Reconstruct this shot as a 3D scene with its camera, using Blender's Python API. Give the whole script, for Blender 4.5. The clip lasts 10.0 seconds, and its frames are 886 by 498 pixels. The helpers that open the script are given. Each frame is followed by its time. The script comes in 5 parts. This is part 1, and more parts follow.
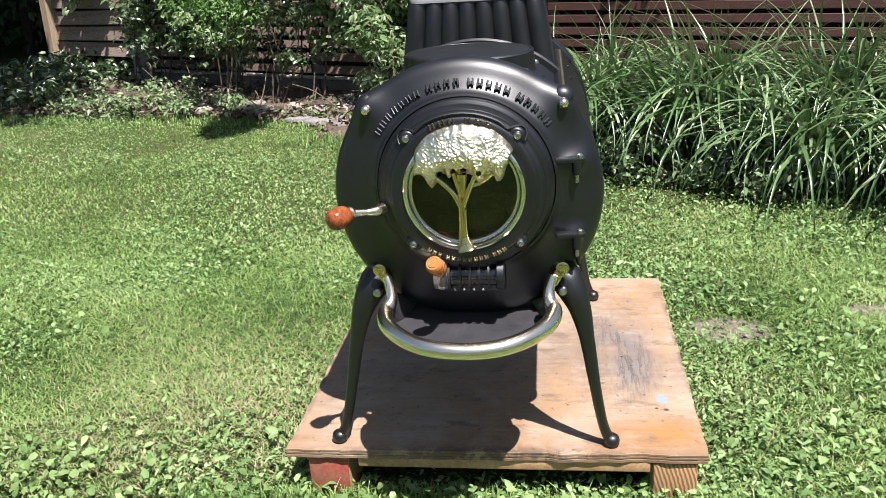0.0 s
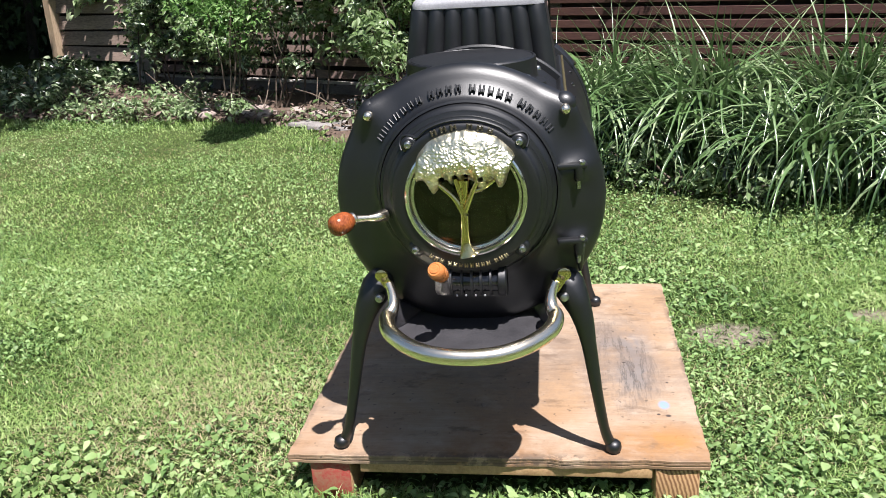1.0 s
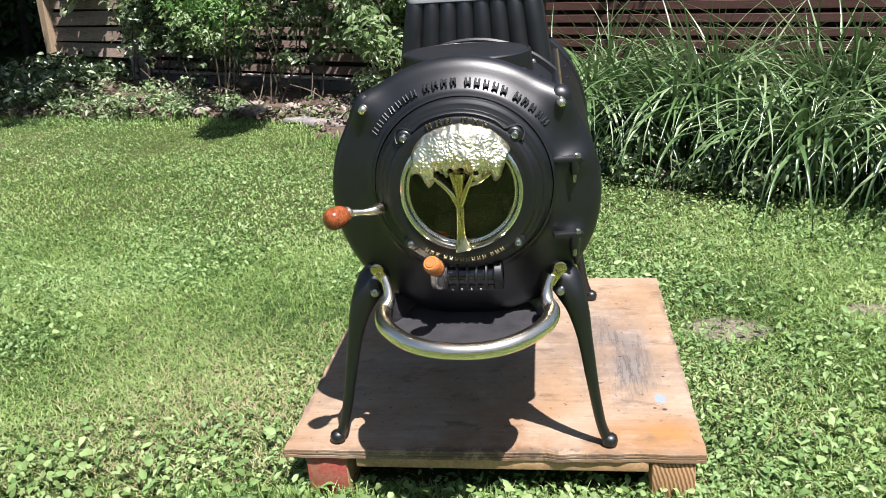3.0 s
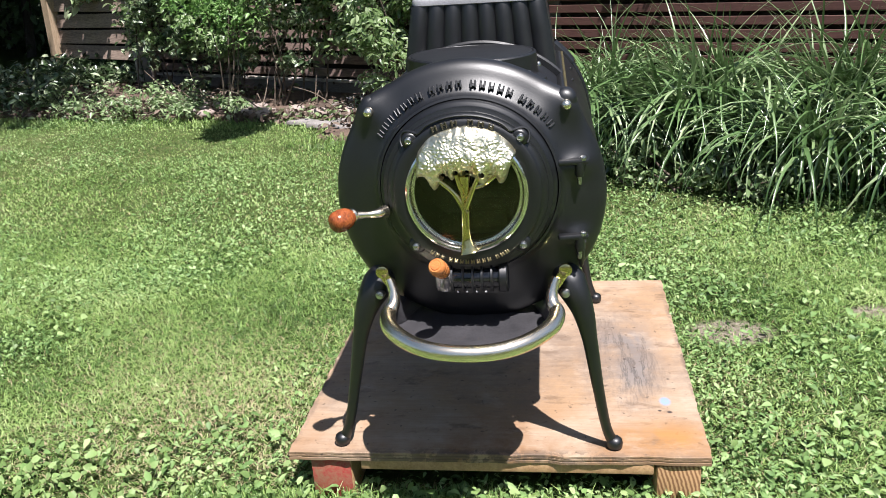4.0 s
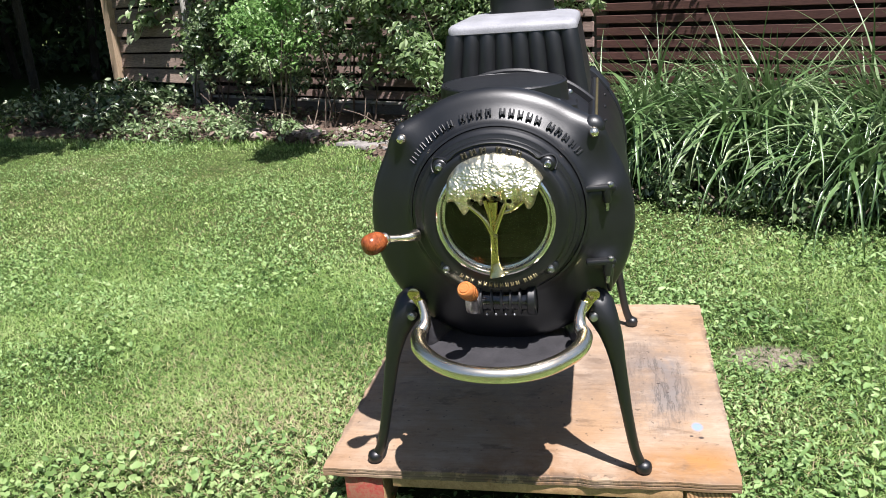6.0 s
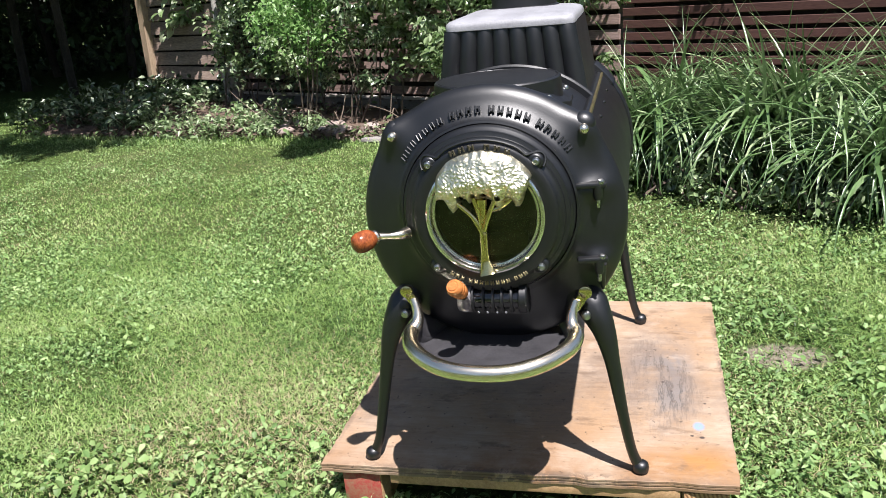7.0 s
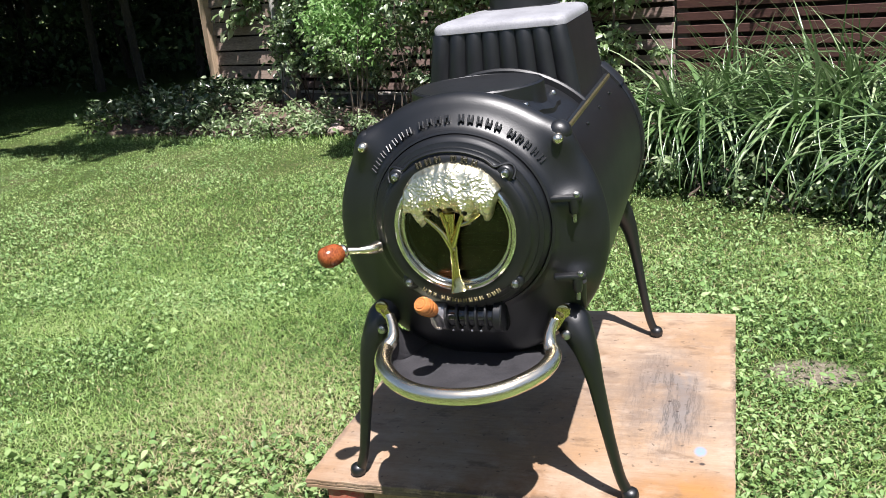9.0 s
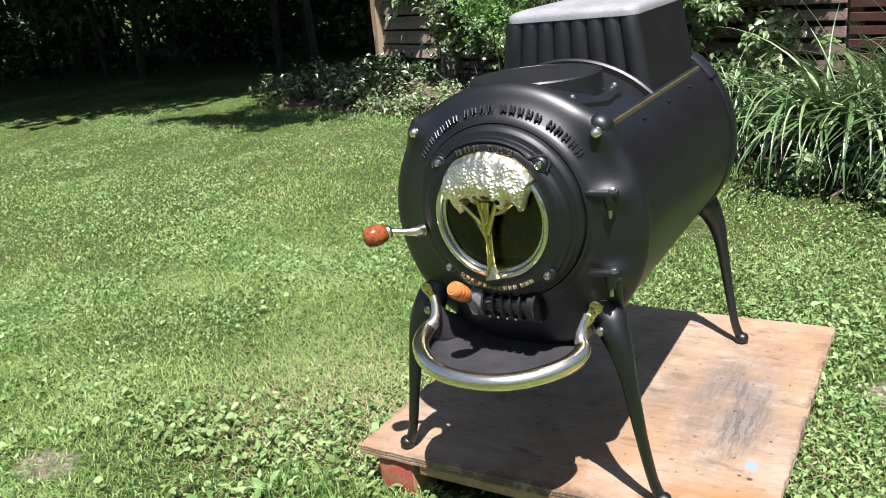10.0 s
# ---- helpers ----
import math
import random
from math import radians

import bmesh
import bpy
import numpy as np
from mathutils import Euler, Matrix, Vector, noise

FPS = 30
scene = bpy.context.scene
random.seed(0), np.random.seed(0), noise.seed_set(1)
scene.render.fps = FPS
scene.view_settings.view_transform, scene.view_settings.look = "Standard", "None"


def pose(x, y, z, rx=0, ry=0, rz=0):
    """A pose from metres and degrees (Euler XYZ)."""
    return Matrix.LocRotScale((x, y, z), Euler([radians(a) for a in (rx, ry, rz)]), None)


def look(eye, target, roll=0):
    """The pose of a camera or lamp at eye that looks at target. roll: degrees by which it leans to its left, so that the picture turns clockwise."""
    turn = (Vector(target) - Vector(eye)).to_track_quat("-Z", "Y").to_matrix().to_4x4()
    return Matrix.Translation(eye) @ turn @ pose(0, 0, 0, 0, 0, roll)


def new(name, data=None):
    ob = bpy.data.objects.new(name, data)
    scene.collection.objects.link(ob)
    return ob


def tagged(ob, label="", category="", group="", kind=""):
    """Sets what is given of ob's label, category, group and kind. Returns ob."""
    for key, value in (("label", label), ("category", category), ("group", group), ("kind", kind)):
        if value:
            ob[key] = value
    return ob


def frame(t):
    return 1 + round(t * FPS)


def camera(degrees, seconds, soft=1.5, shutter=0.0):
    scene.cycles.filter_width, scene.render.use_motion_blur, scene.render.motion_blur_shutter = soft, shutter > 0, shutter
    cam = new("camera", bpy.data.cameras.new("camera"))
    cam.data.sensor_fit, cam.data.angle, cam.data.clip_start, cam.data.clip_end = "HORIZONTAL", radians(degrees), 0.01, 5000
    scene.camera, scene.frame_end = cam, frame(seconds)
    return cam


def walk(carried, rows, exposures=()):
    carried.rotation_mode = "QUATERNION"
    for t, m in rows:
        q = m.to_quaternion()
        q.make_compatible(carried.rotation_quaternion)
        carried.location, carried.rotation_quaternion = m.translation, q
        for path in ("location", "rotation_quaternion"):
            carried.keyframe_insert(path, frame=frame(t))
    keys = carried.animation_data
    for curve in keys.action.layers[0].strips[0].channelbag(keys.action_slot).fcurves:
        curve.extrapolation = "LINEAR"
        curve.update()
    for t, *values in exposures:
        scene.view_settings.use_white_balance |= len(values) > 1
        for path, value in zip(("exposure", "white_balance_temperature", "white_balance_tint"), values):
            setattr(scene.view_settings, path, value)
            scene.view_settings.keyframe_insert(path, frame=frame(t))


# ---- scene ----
cam = camera(57.0, 10.0, soft=0.9)
PATH = [
    (0, (0.14, -1.338, 1.036), (-0.12, 0.512, 0.322), -3.7),
    (0.5, (0.14, -1.334, 1.037), (-0.123, 0.516, 0.326), -3.5),
    (1, (0.142, -1.338, 1.039), (-0.125, 0.515, 0.335), -3.7),
    (1.5, (0.142, -1.338, 1.037), (-0.126, 0.512, 0.325), -3.6),
    (2, (0.143, -1.334, 1.036), (-0.113, 0.519, 0.328), -3.5),
    (2.5, (0.143, -1.335, 1.034), (-0.11, 0.516, 0.319), -3.7),
    (4, (0.138, -1.337, 1.035), (-0.126, 0.515, 0.327), -3.8),
    (4.5, (0.151, -1.329, 1.034), (-0.072, 0.53, 0.33), -3.7),
    (5, (0.163, -1.335, 1.04), (-0.041, 0.535, 0.36), -3.9),
    (5.5, (0.17, -1.364, 1.051), (-0.134, 0.501, 0.397), -4.1),
    (7, (0.258, -1.342, 1.049), (-0.217, 0.485, 0.389), -5.4),
    (7.5, (0.338, -1.322, 1.055), (-0.233, 0.488, 0.426), -5.9),
    (8, (0.391, -1.304, 1.05), (-0.254, 0.475, 0.405), -6.3),
    (8.5, (0.402, -1.267, 1.042), (-0.252, 0.503, 0.38), -6.4),
    (9, (0.406, -1.232, 1.045), (-0.24, 0.544, 0.39), -6.9),
    (9.5, (0.491, -1.205, 1.04), (-0.368, 0.484, 0.401), -6.2),
    (10, (0.61, -1.17, 1.038), (-0.402, 0.427, 0.386), -6.9),
]
walk(cam, [(t, look(eye, target, roll)) for t, eye, target, roll in PATH])

# ---- world, sun, exposure ----
world = bpy.data.worlds.new("sky")
scene.world = world
world.use_nodes = True
wt = world.node_tree
sky = wt.nodes.new("ShaderNodeTexSky")
sky.sky_type, sky.sun_disc = "NISHITA", False
SUN = Vector((0.136, -0.173, 0.51)).normalized()
sky.sun_elevation = math.asin(SUN.z)
sky.sun_rotation = math.atan2(SUN.x, SUN.y)
wt.links.new(sky.outputs[0], wt.nodes["Background"].inputs[0])
wt.nodes["Background"].inputs[1].default_value = 0.055
sun = new("sun", bpy.data.lights.new("sun", "SUN"))
sun.data.energy, sun.data.angle, sun.data.color = 5.0, radians(0.55), (1.0, 0.955, 0.96)
sun.matrix_world = look(SUN * 30, (0, 0, 0))
scene.view_settings.exposure = 1.07


# ---- materials ----
def node(nt, kind, **inputs):
    n = nt.nodes.new(kind)
    for key, value in inputs.items():
        n.inputs[key.replace("_", " ")].default_value = value
    return n


def ramp(nt, fac, stops):
    n = nt.nodes.new("ShaderNodeValToRGB")
    while len(n.color_ramp.elements) < len(stops):
        n.color_ramp.elements.new(0.5)
    for e, (p, c) in zip(n.color_ramp.elements, stops):
        e.position, e.color = p, (*c, 1)
    nt.links.new(fac, n.inputs[0])
    return n.outputs[0]


def surface(name, dark, light, rough=0.5, metal=0.0, scale=30.0, fine=300.0, bump=0.15, stretch=(1, 1, 1), depth=0.002, rough_var=0.12, spec=0.5):
    """A two-scale procedural surface in object space: broad blotches and fine grain, with relief."""
    m = bpy.data.materials.new(name)
    m.use_nodes = True
    nt = m.node_tree
    b = nt.nodes["Principled BSDF"]
    co = nt.nodes.new("ShaderNodeTexCoord")
    mp = nt.nodes.new("ShaderNodeMapping")
    mp.inputs["Scale"].default_value = stretch
    nt.links.new(co.outputs["Object"], mp.inputs[0])
    n1 = node(nt, "ShaderNodeTexNoise", Scale=scale, Detail=6.0, Roughness=0.6)
    n2 = node(nt, "ShaderNodeTexNoise", Scale=fine, Detail=3.0, Roughness=0.6)
    for n in (n1, n2):
        nt.links.new(mp.outputs[0], n.inputs["Vector"])
    mix = nt.nodes.new("ShaderNodeMath")
    mix.operation = "MULTIPLY_ADD"
    nt.links.new(n2.outputs["Fac"], mix.inputs[0])
    mix.inputs[1].default_value = 0.5
    half = nt.nodes.new("ShaderNodeMath")
    half.operation = "MULTIPLY"
    nt.links.new(n1.outputs["Fac"], half.inputs[0])
    half.inputs[1].default_value = 0.5
    nt.links.new(half.outputs[0], mix.inputs[2])
    nt.links.new(ramp(nt, mix.outputs[0], [(0.36, dark), (0.64, light)]), b.inputs["Base Color"])
    rr = nt.nodes.new("ShaderNodeMapRange")
    rr.inputs["To Min"].default_value, rr.inputs["To Max"].default_value = max(0.02, rough - rough_var), min(1, rough + rough_var)
    nt.links.new(n1.outputs["Fac"], rr.inputs[0])
    nt.links.new(rr.outputs[0], b.inputs["Roughness"])
    b.inputs["Metallic"].default_value = metal
    b.inputs["Specular IOR Level"].default_value = spec
    if bump:
        bp = node(nt, "ShaderNodeBump", Strength=bump, Distance=depth)
        nt.links.new(mix.outputs[0], bp.inputs["Height"])
        nt.links.new(bp.outputs[0], b.inputs["Normal"])
    return m


def leafy(name, stops, rough=0.45, through_light=0.35, spec=0.4, patch=1.3, spread=0.0, own=0.55):
    """Leaves: every blade its own shade, with some light through it."""
    m = bpy.data.materials.new(name)
    m.use_nodes = True
    nt = m.node_tree
    b = nt.nodes["Principled BSDF"]
    g = nt.nodes.new("ShaderNodeNewGeometry")
    co = nt.nodes.new("ShaderNodeTexCoord")
    n1 = node(nt, "ShaderNodeTexNoise", Scale=patch, Detail=5.0, Roughness=0.65)
    nt.links.new(co.outputs["Object"], n1.inputs["Vector"])
    wider = nt.nodes.new("ShaderNodeMapRange")
    wider.inputs["From Min"].default_value, wider.inputs["From Max"].default_value = spread, 1.0 - spread
    nt.links.new(n1.outputs["Fac"], wider.inputs[0])
    add = nt.nodes.new("ShaderNodeMath")
    add.operation = "MULTIPLY_ADD"
    nt.links.new(g.outputs["Random Per Island"], add.inputs[0])
    add.inputs[1].default_value = own
    mul = nt.nodes.new("ShaderNodeMath")
    mul.operation = "MULTIPLY"
    mul.inputs[1].default_value = 1.0 - own
    nt.links.new(wider.outputs[0], mul.inputs[0])
    nt.links.new(mul.outputs[0], add.inputs[2])
    col = ramp(nt, add.outputs[0], stops)
    nt.links.new(col, b.inputs["Base Color"])
    b.inputs["Roughness"].default_value = rough
    b.inputs["Specular IOR Level"].default_value = spec
    tr = nt.nodes.new("ShaderNodeBsdfTranslucent")
    nt.links.new(col, tr.inputs[0])
    mx = nt.nodes.new("ShaderNodeMixShader")
    mx.inputs[0].default_value = through_light
    nt.links.new(b.outputs[0], mx.inputs[1])
    nt.links.new(tr.outputs[0], mx.inputs[2])
    nt.links.new(mx.outputs[0], nt.nodes["Material Output"].inputs[0])
    return m


IRON = surface("black_painted_iron", (0.002, 0.0022, 0.003), (0.0042, 0.0046, 0.006), 0.43, 0.0, 14, 420, 0.25, depth=0.001, rough_var=0.06, spec=0.8)
WORN_IRON = surface("rubbed_cast_mark", (0.03, 0.027, 0.018), (0.075, 0.066, 0.042), 0.45, 0.3, 60, 300, 0.1)
SHEET = surface("black_painted_sheet", (0.0045, 0.0049, 0.0056), (0.0075, 0.008, 0.009), 0.4, 0.0, 8, 300, 0.06, depth=0.0005, rough_var=0.05, spec=0.42)
NICKEL = surface("polished_nickel", (0.92, 0.8, 0.62), (0.99, 0.89, 0.72), 0.24, 1.0, 20, 200, 0.02, depth=0.0004, rough_var=0.03)
RING_NICKEL = surface("bright_nickel_ring", (0.8, 0.78, 0.72), (0.93, 0.91, 0.86), 0.16, 1.0, 20, 200, 0.05, depth=0.0006, rough_var=0.05)
BRASS = surface("polished_brass", (0.62, 0.5, 0.2), (0.8, 0.68, 0.34), 0.16, 1.0, 40, 260, 0.1, depth=0.001, rough_var=0.06)
TREE_BRASS = surface("cast_brass", (0.87, 0.78, 0.5), (0.98, 0.93, 0.73), 0.34, 1.0, 60, 260, 0.3, depth=0.0015, rough_var=0.08)
STEEL = surface("steel_bolt", (0.42, 0.42, 0.41), (0.6, 0.6, 0.58), 0.28, 1.0, 60, 400, 0.1)
TARNISH = surface("tarnished_brass_strip", (0.16, 0.13, 0.06), (0.34, 0.28, 0.13), 0.35, 0.8, 60, 300, 0.2)
GLOSS_IRON = surface("glossy_black_iron", (0.008, 0.008, 0.009), (0.014, 0.014, 0.016), 0.14, 0.0, 14, 300, 0.05, depth=0.0005, rough_var=0.04, spec=0.8)
DULL_STEEL = surface("dull_bare_steel", (0.26, 0.24, 0.24), (0.42, 0.4, 0.41), 0.46, 0.9, 40, 260, 0.15, depth=0.0006)
GILT = surface("gilded_mark", (0.24, 0.2, 0.11), (0.4, 0.34, 0.2), 0.4, 0.7, 60, 300, 0.1)
TRAY = surface("worn_grey_iron", (0.024, 0.0235, 0.026), (0.05, 0.048, 0.053), 0.5, 0.0, 18, 300, 0.2, depth=0.001)
KNOB = surface("varnished_wood_knob", (0.1, 0.024, 0.009), (0.36, 0.1, 0.032), 0.16, 0.0, 70, 260, 0.05, stretch=(2, 1, 1), rough_var=0.05)
KNOB_PALE = surface("pale_wood_knob", (0.4, 0.125, 0.036), (0.58, 0.22, 0.07), 0.18, 0.0, 60, 300, 0.03, stretch=(1, 1, 5), rough_var=0.05)
GREY_TOP = surface("pale_grey_stone_top", (0.2, 0.2, 0.215), (0.33, 0.33, 0.35), 0.5, 0.0, 18, 350, 0.3, rough_var=0.1)
SOOT = surface("dark_firebox_lining", (0.035, 0.028, 0.018), (0.075, 0.06, 0.04), 0.9, 0, 25, 200, 0.3)
BLOCK_WOOD = surface("sawn_softwood", (0.3, 0.17, 0.08), (0.5, 0.32, 0.17), 0.75, 0, 30, 250, 0.3, stretch=(1, 0.15, 1))
RED_WOOD = surface("worn_red_painted_wood", (0.3, 0.16, 0.1), (0.36, 0.035, 0.035), 0.6, 0, 40, 250, 0.3)
FENCE_RED = surface("red_brown_stained_board", (0.052, 0.02, 0.015), (0.1, 0.043, 0.033), 0.75, 0, 9, 150, 0.4, stretch=(0.15, 1, 1))
FENCE_PALE = surface("faded_pinkish_board", (0.12, 0.078, 0.066), (0.3, 0.215, 0.185), 0.85, 0, 9, 150, 0.5, stretch=(0.15, 1, 1))
FENCE_GREY = surface("weathered_board", (0.14, 0.1, 0.078), (0.37, 0.28, 0.225), 0.85, 0, 9, 150, 0.5, stretch=(0.15, 1, 1))
# Near-black, so that the gaps in the fence read as shaded.
GAP_SHADE = surface("dark_gap_shade", (0.02, 0.012, 0.01), (0.04, 0.022, 0.018), 0.9, 0, 9, 150, 0.3)
POST_TAN = surface("pale_timber_post", (0.34, 0.24, 0.15), (0.56, 0.42, 0.29), 0.8, 0, 12, 160, 0.4, stretch=(1, 1, 0.12))
LEDGE = surface("pale_weathered_ledge", (0.3, 0.27, 0.24), (0.5, 0.46, 0.42), 0.85, 0, 12, 160, 0.4)
BASEBOARD = surface("grey_weathered_board", (0.13, 0.11, 0.1), (0.24, 0.21, 0.19), 0.9, 0, 10, 140, 0.4, stretch=(0.2, 1, 1))
BARK = surface("grey_bark", (0.02, 0.016, 0.012), (0.06, 0.048, 0.037), 0.95, 0, 25, 120, 0.9, stretch=(1, 1, 0.2), depth=0.01)
LIT_EDGE = surface("pale_lit_edge", (0.2, 0.19, 0.17), (0.6, 0.58, 0.53), 0.85, 0, 14, 120, 0.7, stretch=(1, 1, 0.25), depth=0.006)
TWIG = surface("dry_twig", (0.09, 0.067, 0.05), (0.23, 0.18, 0.135), 0.9, 0, 30, 150, 0.4)
VINE_STEM = surface("dark_stem", (0.05, 0.036, 0.026), (0.13, 0.1, 0.075), 0.9, 0, 30, 150, 0.4)
STONE = surface("pinkish_stone", (0.2, 0.15, 0.13), (0.44, 0.36, 0.32), 0.9, 0, 20, 150, 0.6)
SLATE = surface("grey_split_stone", (0.12, 0.11, 0.105), (0.34, 0.31, 0.29), 0.85, 0, 16, 150, 0.7)
MULCH = surface("leaf_mulch", (0.05, 0.032, 0.022), (0.17, 0.115, 0.085), 1.0, 0, 14, 90, 0.9, depth=0.01)
GRASS = leafy("lawn_grass", [(0.1, (0.03, 0.066, 0.016)), (0.38, (0.117, 0.21, 0.052)), (0.62, (0.262, 0.385, 0.112)), (0.9, (0.47, 0.55, 0.26))], 0.42, 0.27, 0.4, 1.7, 0.3, 0.5)
IVY = leafy("ground_ivy_leaves", [(0.08, (0.07, 0.13, 0.034)), (0.5, (0.225, 0.335, 0.115)), (0.92, (0.42, 0.52, 0.24))], 0.45, 0.32, 0.35, 4.0, 0.28)
CLOVER = leafy("lawn_weeds", [(0.08, (0.065, 0.13, 0.038)), (0.5, (0.205, 0.33, 0.112)), (0.92, (0.44, 0.55, 0.265))], 0.47, 0.25, 0.3, 4.0, 0.28)
STRAW = leafy("dry_straw", [(0.1, (0.22, 0.18, 0.09)), (0.9, (0.5, 0.43, 0.27))], 0.7, 0.2)
LILY = leafy("strap_leaves", [(0.1, (0.04, 0.084, 0.025)), (0.5, (0.108, 0.188, 0.063)), (0.9, (0.43, 0.51, 0.3))], 0.3, 0.15, 0.85, 2.0, 0.25)
# Palest stop is raised to hold the near-white glints on the leaves.
VINE = leafy("climber_leaves", [(0.1, (0.07, 0.13, 0.04)), (0.5, (0.25, 0.36, 0.15)), (0.9, (0.6, 0.68, 0.46))], 0.3, 0.45, 0.8)
# Dark stops stand in for shade, the two palest for sun glints.
SHADE_GLINT_LEAF = leafy("dark_leaves_with_glints", [(0.1, (0.022, 0.045, 0.016)), (0.62, (0.055, 0.095, 0.036)), (0.8, (0.3, 0.37, 0.22)), (0.95, (0.5, 0.56, 0.4))], 0.3, 0.2, 0.8, own=0.8)
FRESH_LEAF = leafy("fresh_shrub_leaves", [(0.1, (0.08, 0.19, 0.045)), (0.55, (0.22, 0.38, 0.12)), (0.95, (0.42, 0.57, 0.27))], 0.4, 0.45, 0.5)
PALE_LEAF = leafy("pale_low_leaves", [(0.1, (0.075, 0.135, 0.045)), (0.5, (0.24, 0.34, 0.15)), (0.9, (0.58, 0.64, 0.44))], 0.36, 0.35, 0.6)
LITTER = leafy("fallen_leaf", [(0.1, (0.04, 0.027, 0.02)), (0.6, (0.115, 0.08, 0.06)), (0.95, (0.3, 0.235, 0.19))], 0.8, 0.1)
WOODS = leafy("woodland_leaves", [(0.1, (0.034, 0.062, 0.026)), (0.9, (0.11, 0.17, 0.075))], 0.5, 0.2)


def glass_mat():
    m = bpy.data.materials.new("dark_stove_glass")
    m.use_nodes = True
    b = m.node_tree.nodes["Principled BSDF"]
    # Olive tint carries the green reflection of the lawn.
    b.inputs["Base Color"].default_value = (0.55, 0.57, 0.36, 1)
    b.inputs["Roughness"].default_value = 0.03
    b.inputs["Transmission Weight"].default_value = 1.0
    b.inputs["IOR"].default_value = 1.47
    return m


GLASS = glass_mat()


def plywood_mat():
    """Weathered plywood: long grain across, grey worn patch, stains, flecks, one blue paint mark."""
    m = bpy.data.materials.new("weathered_plywood")
    m.use_nodes = True
    nt = m.node_tree
    b = nt.nodes["Principled BSDF"]
    co = nt.nodes.new("ShaderNodeTexCoord")

    def noise_at(stretch, scale, detail=6.0, rough=0.6):
        mp = nt.nodes.new("ShaderNodeMapping")
        mp.inputs["Scale"].default_value = stretch
        nt.links.new(co.outputs["Object"], mp.inputs[0])
        n = node(nt, "ShaderNodeTexNoise", Scale=scale, Detail=detail, Roughness=rough)
        nt.links.new(mp.outputs[0], n.inputs["Vector"])
        return n.outputs["Fac"]

    def over(a, colour, fac):
        mx = nt.nodes.new("ShaderNodeMix")
        mx.data_type = "RGBA"
        nt.links.new(a, mx.inputs[6])
        mx.inputs[7].default_value = (*colour, 1)
        nt.links.new(fac, mx.inputs[0])
        return mx.outputs[2]

    def math_node(op, a, c):
        n = nt.nodes.new("ShaderNodeMath")
        n.operation = op
        n.use_clamp = True
        nt.links.new(a, n.inputs[0])
        if isinstance(c, float):
            n.inputs[1].default_value = c
        else:
            nt.links.new(c, n.inputs[1])
        return n.outputs[0]

    def spot(x, y, rx, ry, hard):
        """A soft oval on the board."""
        mp = nt.nodes.new("ShaderNodeMapping")
        mp.inputs["Location"].default_value = (-x / rx, -y / ry, 0)
        mp.inputs["Scale"].default_value = (1 / rx, 1 / ry, 0)
        nt.links.new(co.outputs["Object"], mp.inputs[0])
        v = nt.nodes.new("ShaderNodeVectorMath")
        v.operation = "LENGTH"
        nt.links.new(mp.outputs[0], v.inputs[0])
        r = nt.nodes.new("ShaderNodeMapRange")
        r.inputs["From Min"].default_value, r.inputs["From Max"].default_value = 1.0, 1.0 - hard
        nt.links.new(v.outputs["Value"], r.inputs[0])
        return r.outputs[0]

    def times(a, c):
        return math_node("MULTIPLY", a, c)

    def mask(stretch, scale, lo, hi, detail=6.0, rough=0.65):
        return ramp(nt, noise_at(stretch, scale, detail, rough), [(lo, (0, 0, 0)), (hi, (1, 1, 1))])

    grain = noise_at((1.0, 14.0, 1.0), 6.0, 10.0, 0.72)
    base = ramp(nt, grain, [(0.3, (0.285, 0.2, 0.135)), (0.5, (0.35, 0.258, 0.182)), (0.7, (0.395, 0.305, 0.225))])
    col = over(base, (0.3, 0.178, 0.09), times(mask((1, 1.4, 1), 3.4, 0.42, 0.6), 0.7))
    front = times(mask((1, 1, 1), 7.0, 0.36, 0.6), spot(0.03, -0.02, 0.6, 0.2, 0.9))
    col = over(col, (0.2, 0.09, 0.03), times(front, 0.9))
    patch = times(times(spot(0.295, 0.4, 0.105, 50.0, 0.6), spot(0.3, 0.37, 50.0, 0.27, 0.7)), mask((1.6, 1.0, 1.0), 7.0, 0.34, 0.56))
    col = over(col, (0.175, 0.155, 0.145), times(patch, 0.95))
    lines = ramp(nt, noise_at((7.0, 0.8, 1.0), 4.0, 6.0, 0.7), [(0.45, (0, 0, 0)), (0.49, (1, 1, 1)), (0.53, (0, 0, 0))])
    col = over(col, (0.07, 0.06, 0.055), times(times(lines, patch), 0.9))
    col = over(col, (0.1, 0.058, 0.034), times(mask((1, 2.2, 1), 10.0, 0.57, 0.68), 0.6))
    col = over(col, (0.16, 0.115, 0.088), times(mask((1, 1, 1), 2.3, 0.48, 0.62, 8.0, 0.75), 0.6))
    col = over(col, (0.46, 0.37, 0.29), times(mask((1, 1.6, 1), 12.0, 0.56, 0.7), 0.35))
    col = over(col, (0.05, 0.034, 0.026), times(mask((1, 1, 1), 55.0, 0.66, 0.72, 2.0), 0.6))
    for x, y, r in ((0.371, 0.137, 0.007), (0.352, 0.142, 0.005), (0.3, 0.36, 0.005), (0.318, 0.32, 0.004), (0.385, 0.27, 0.004)):
        col = over(col, (0.05, 0.035, 0.03), spot(x, y, r, r * 0.8, 0.5))
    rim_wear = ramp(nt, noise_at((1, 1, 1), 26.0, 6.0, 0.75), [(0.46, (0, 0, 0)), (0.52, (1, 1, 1))])
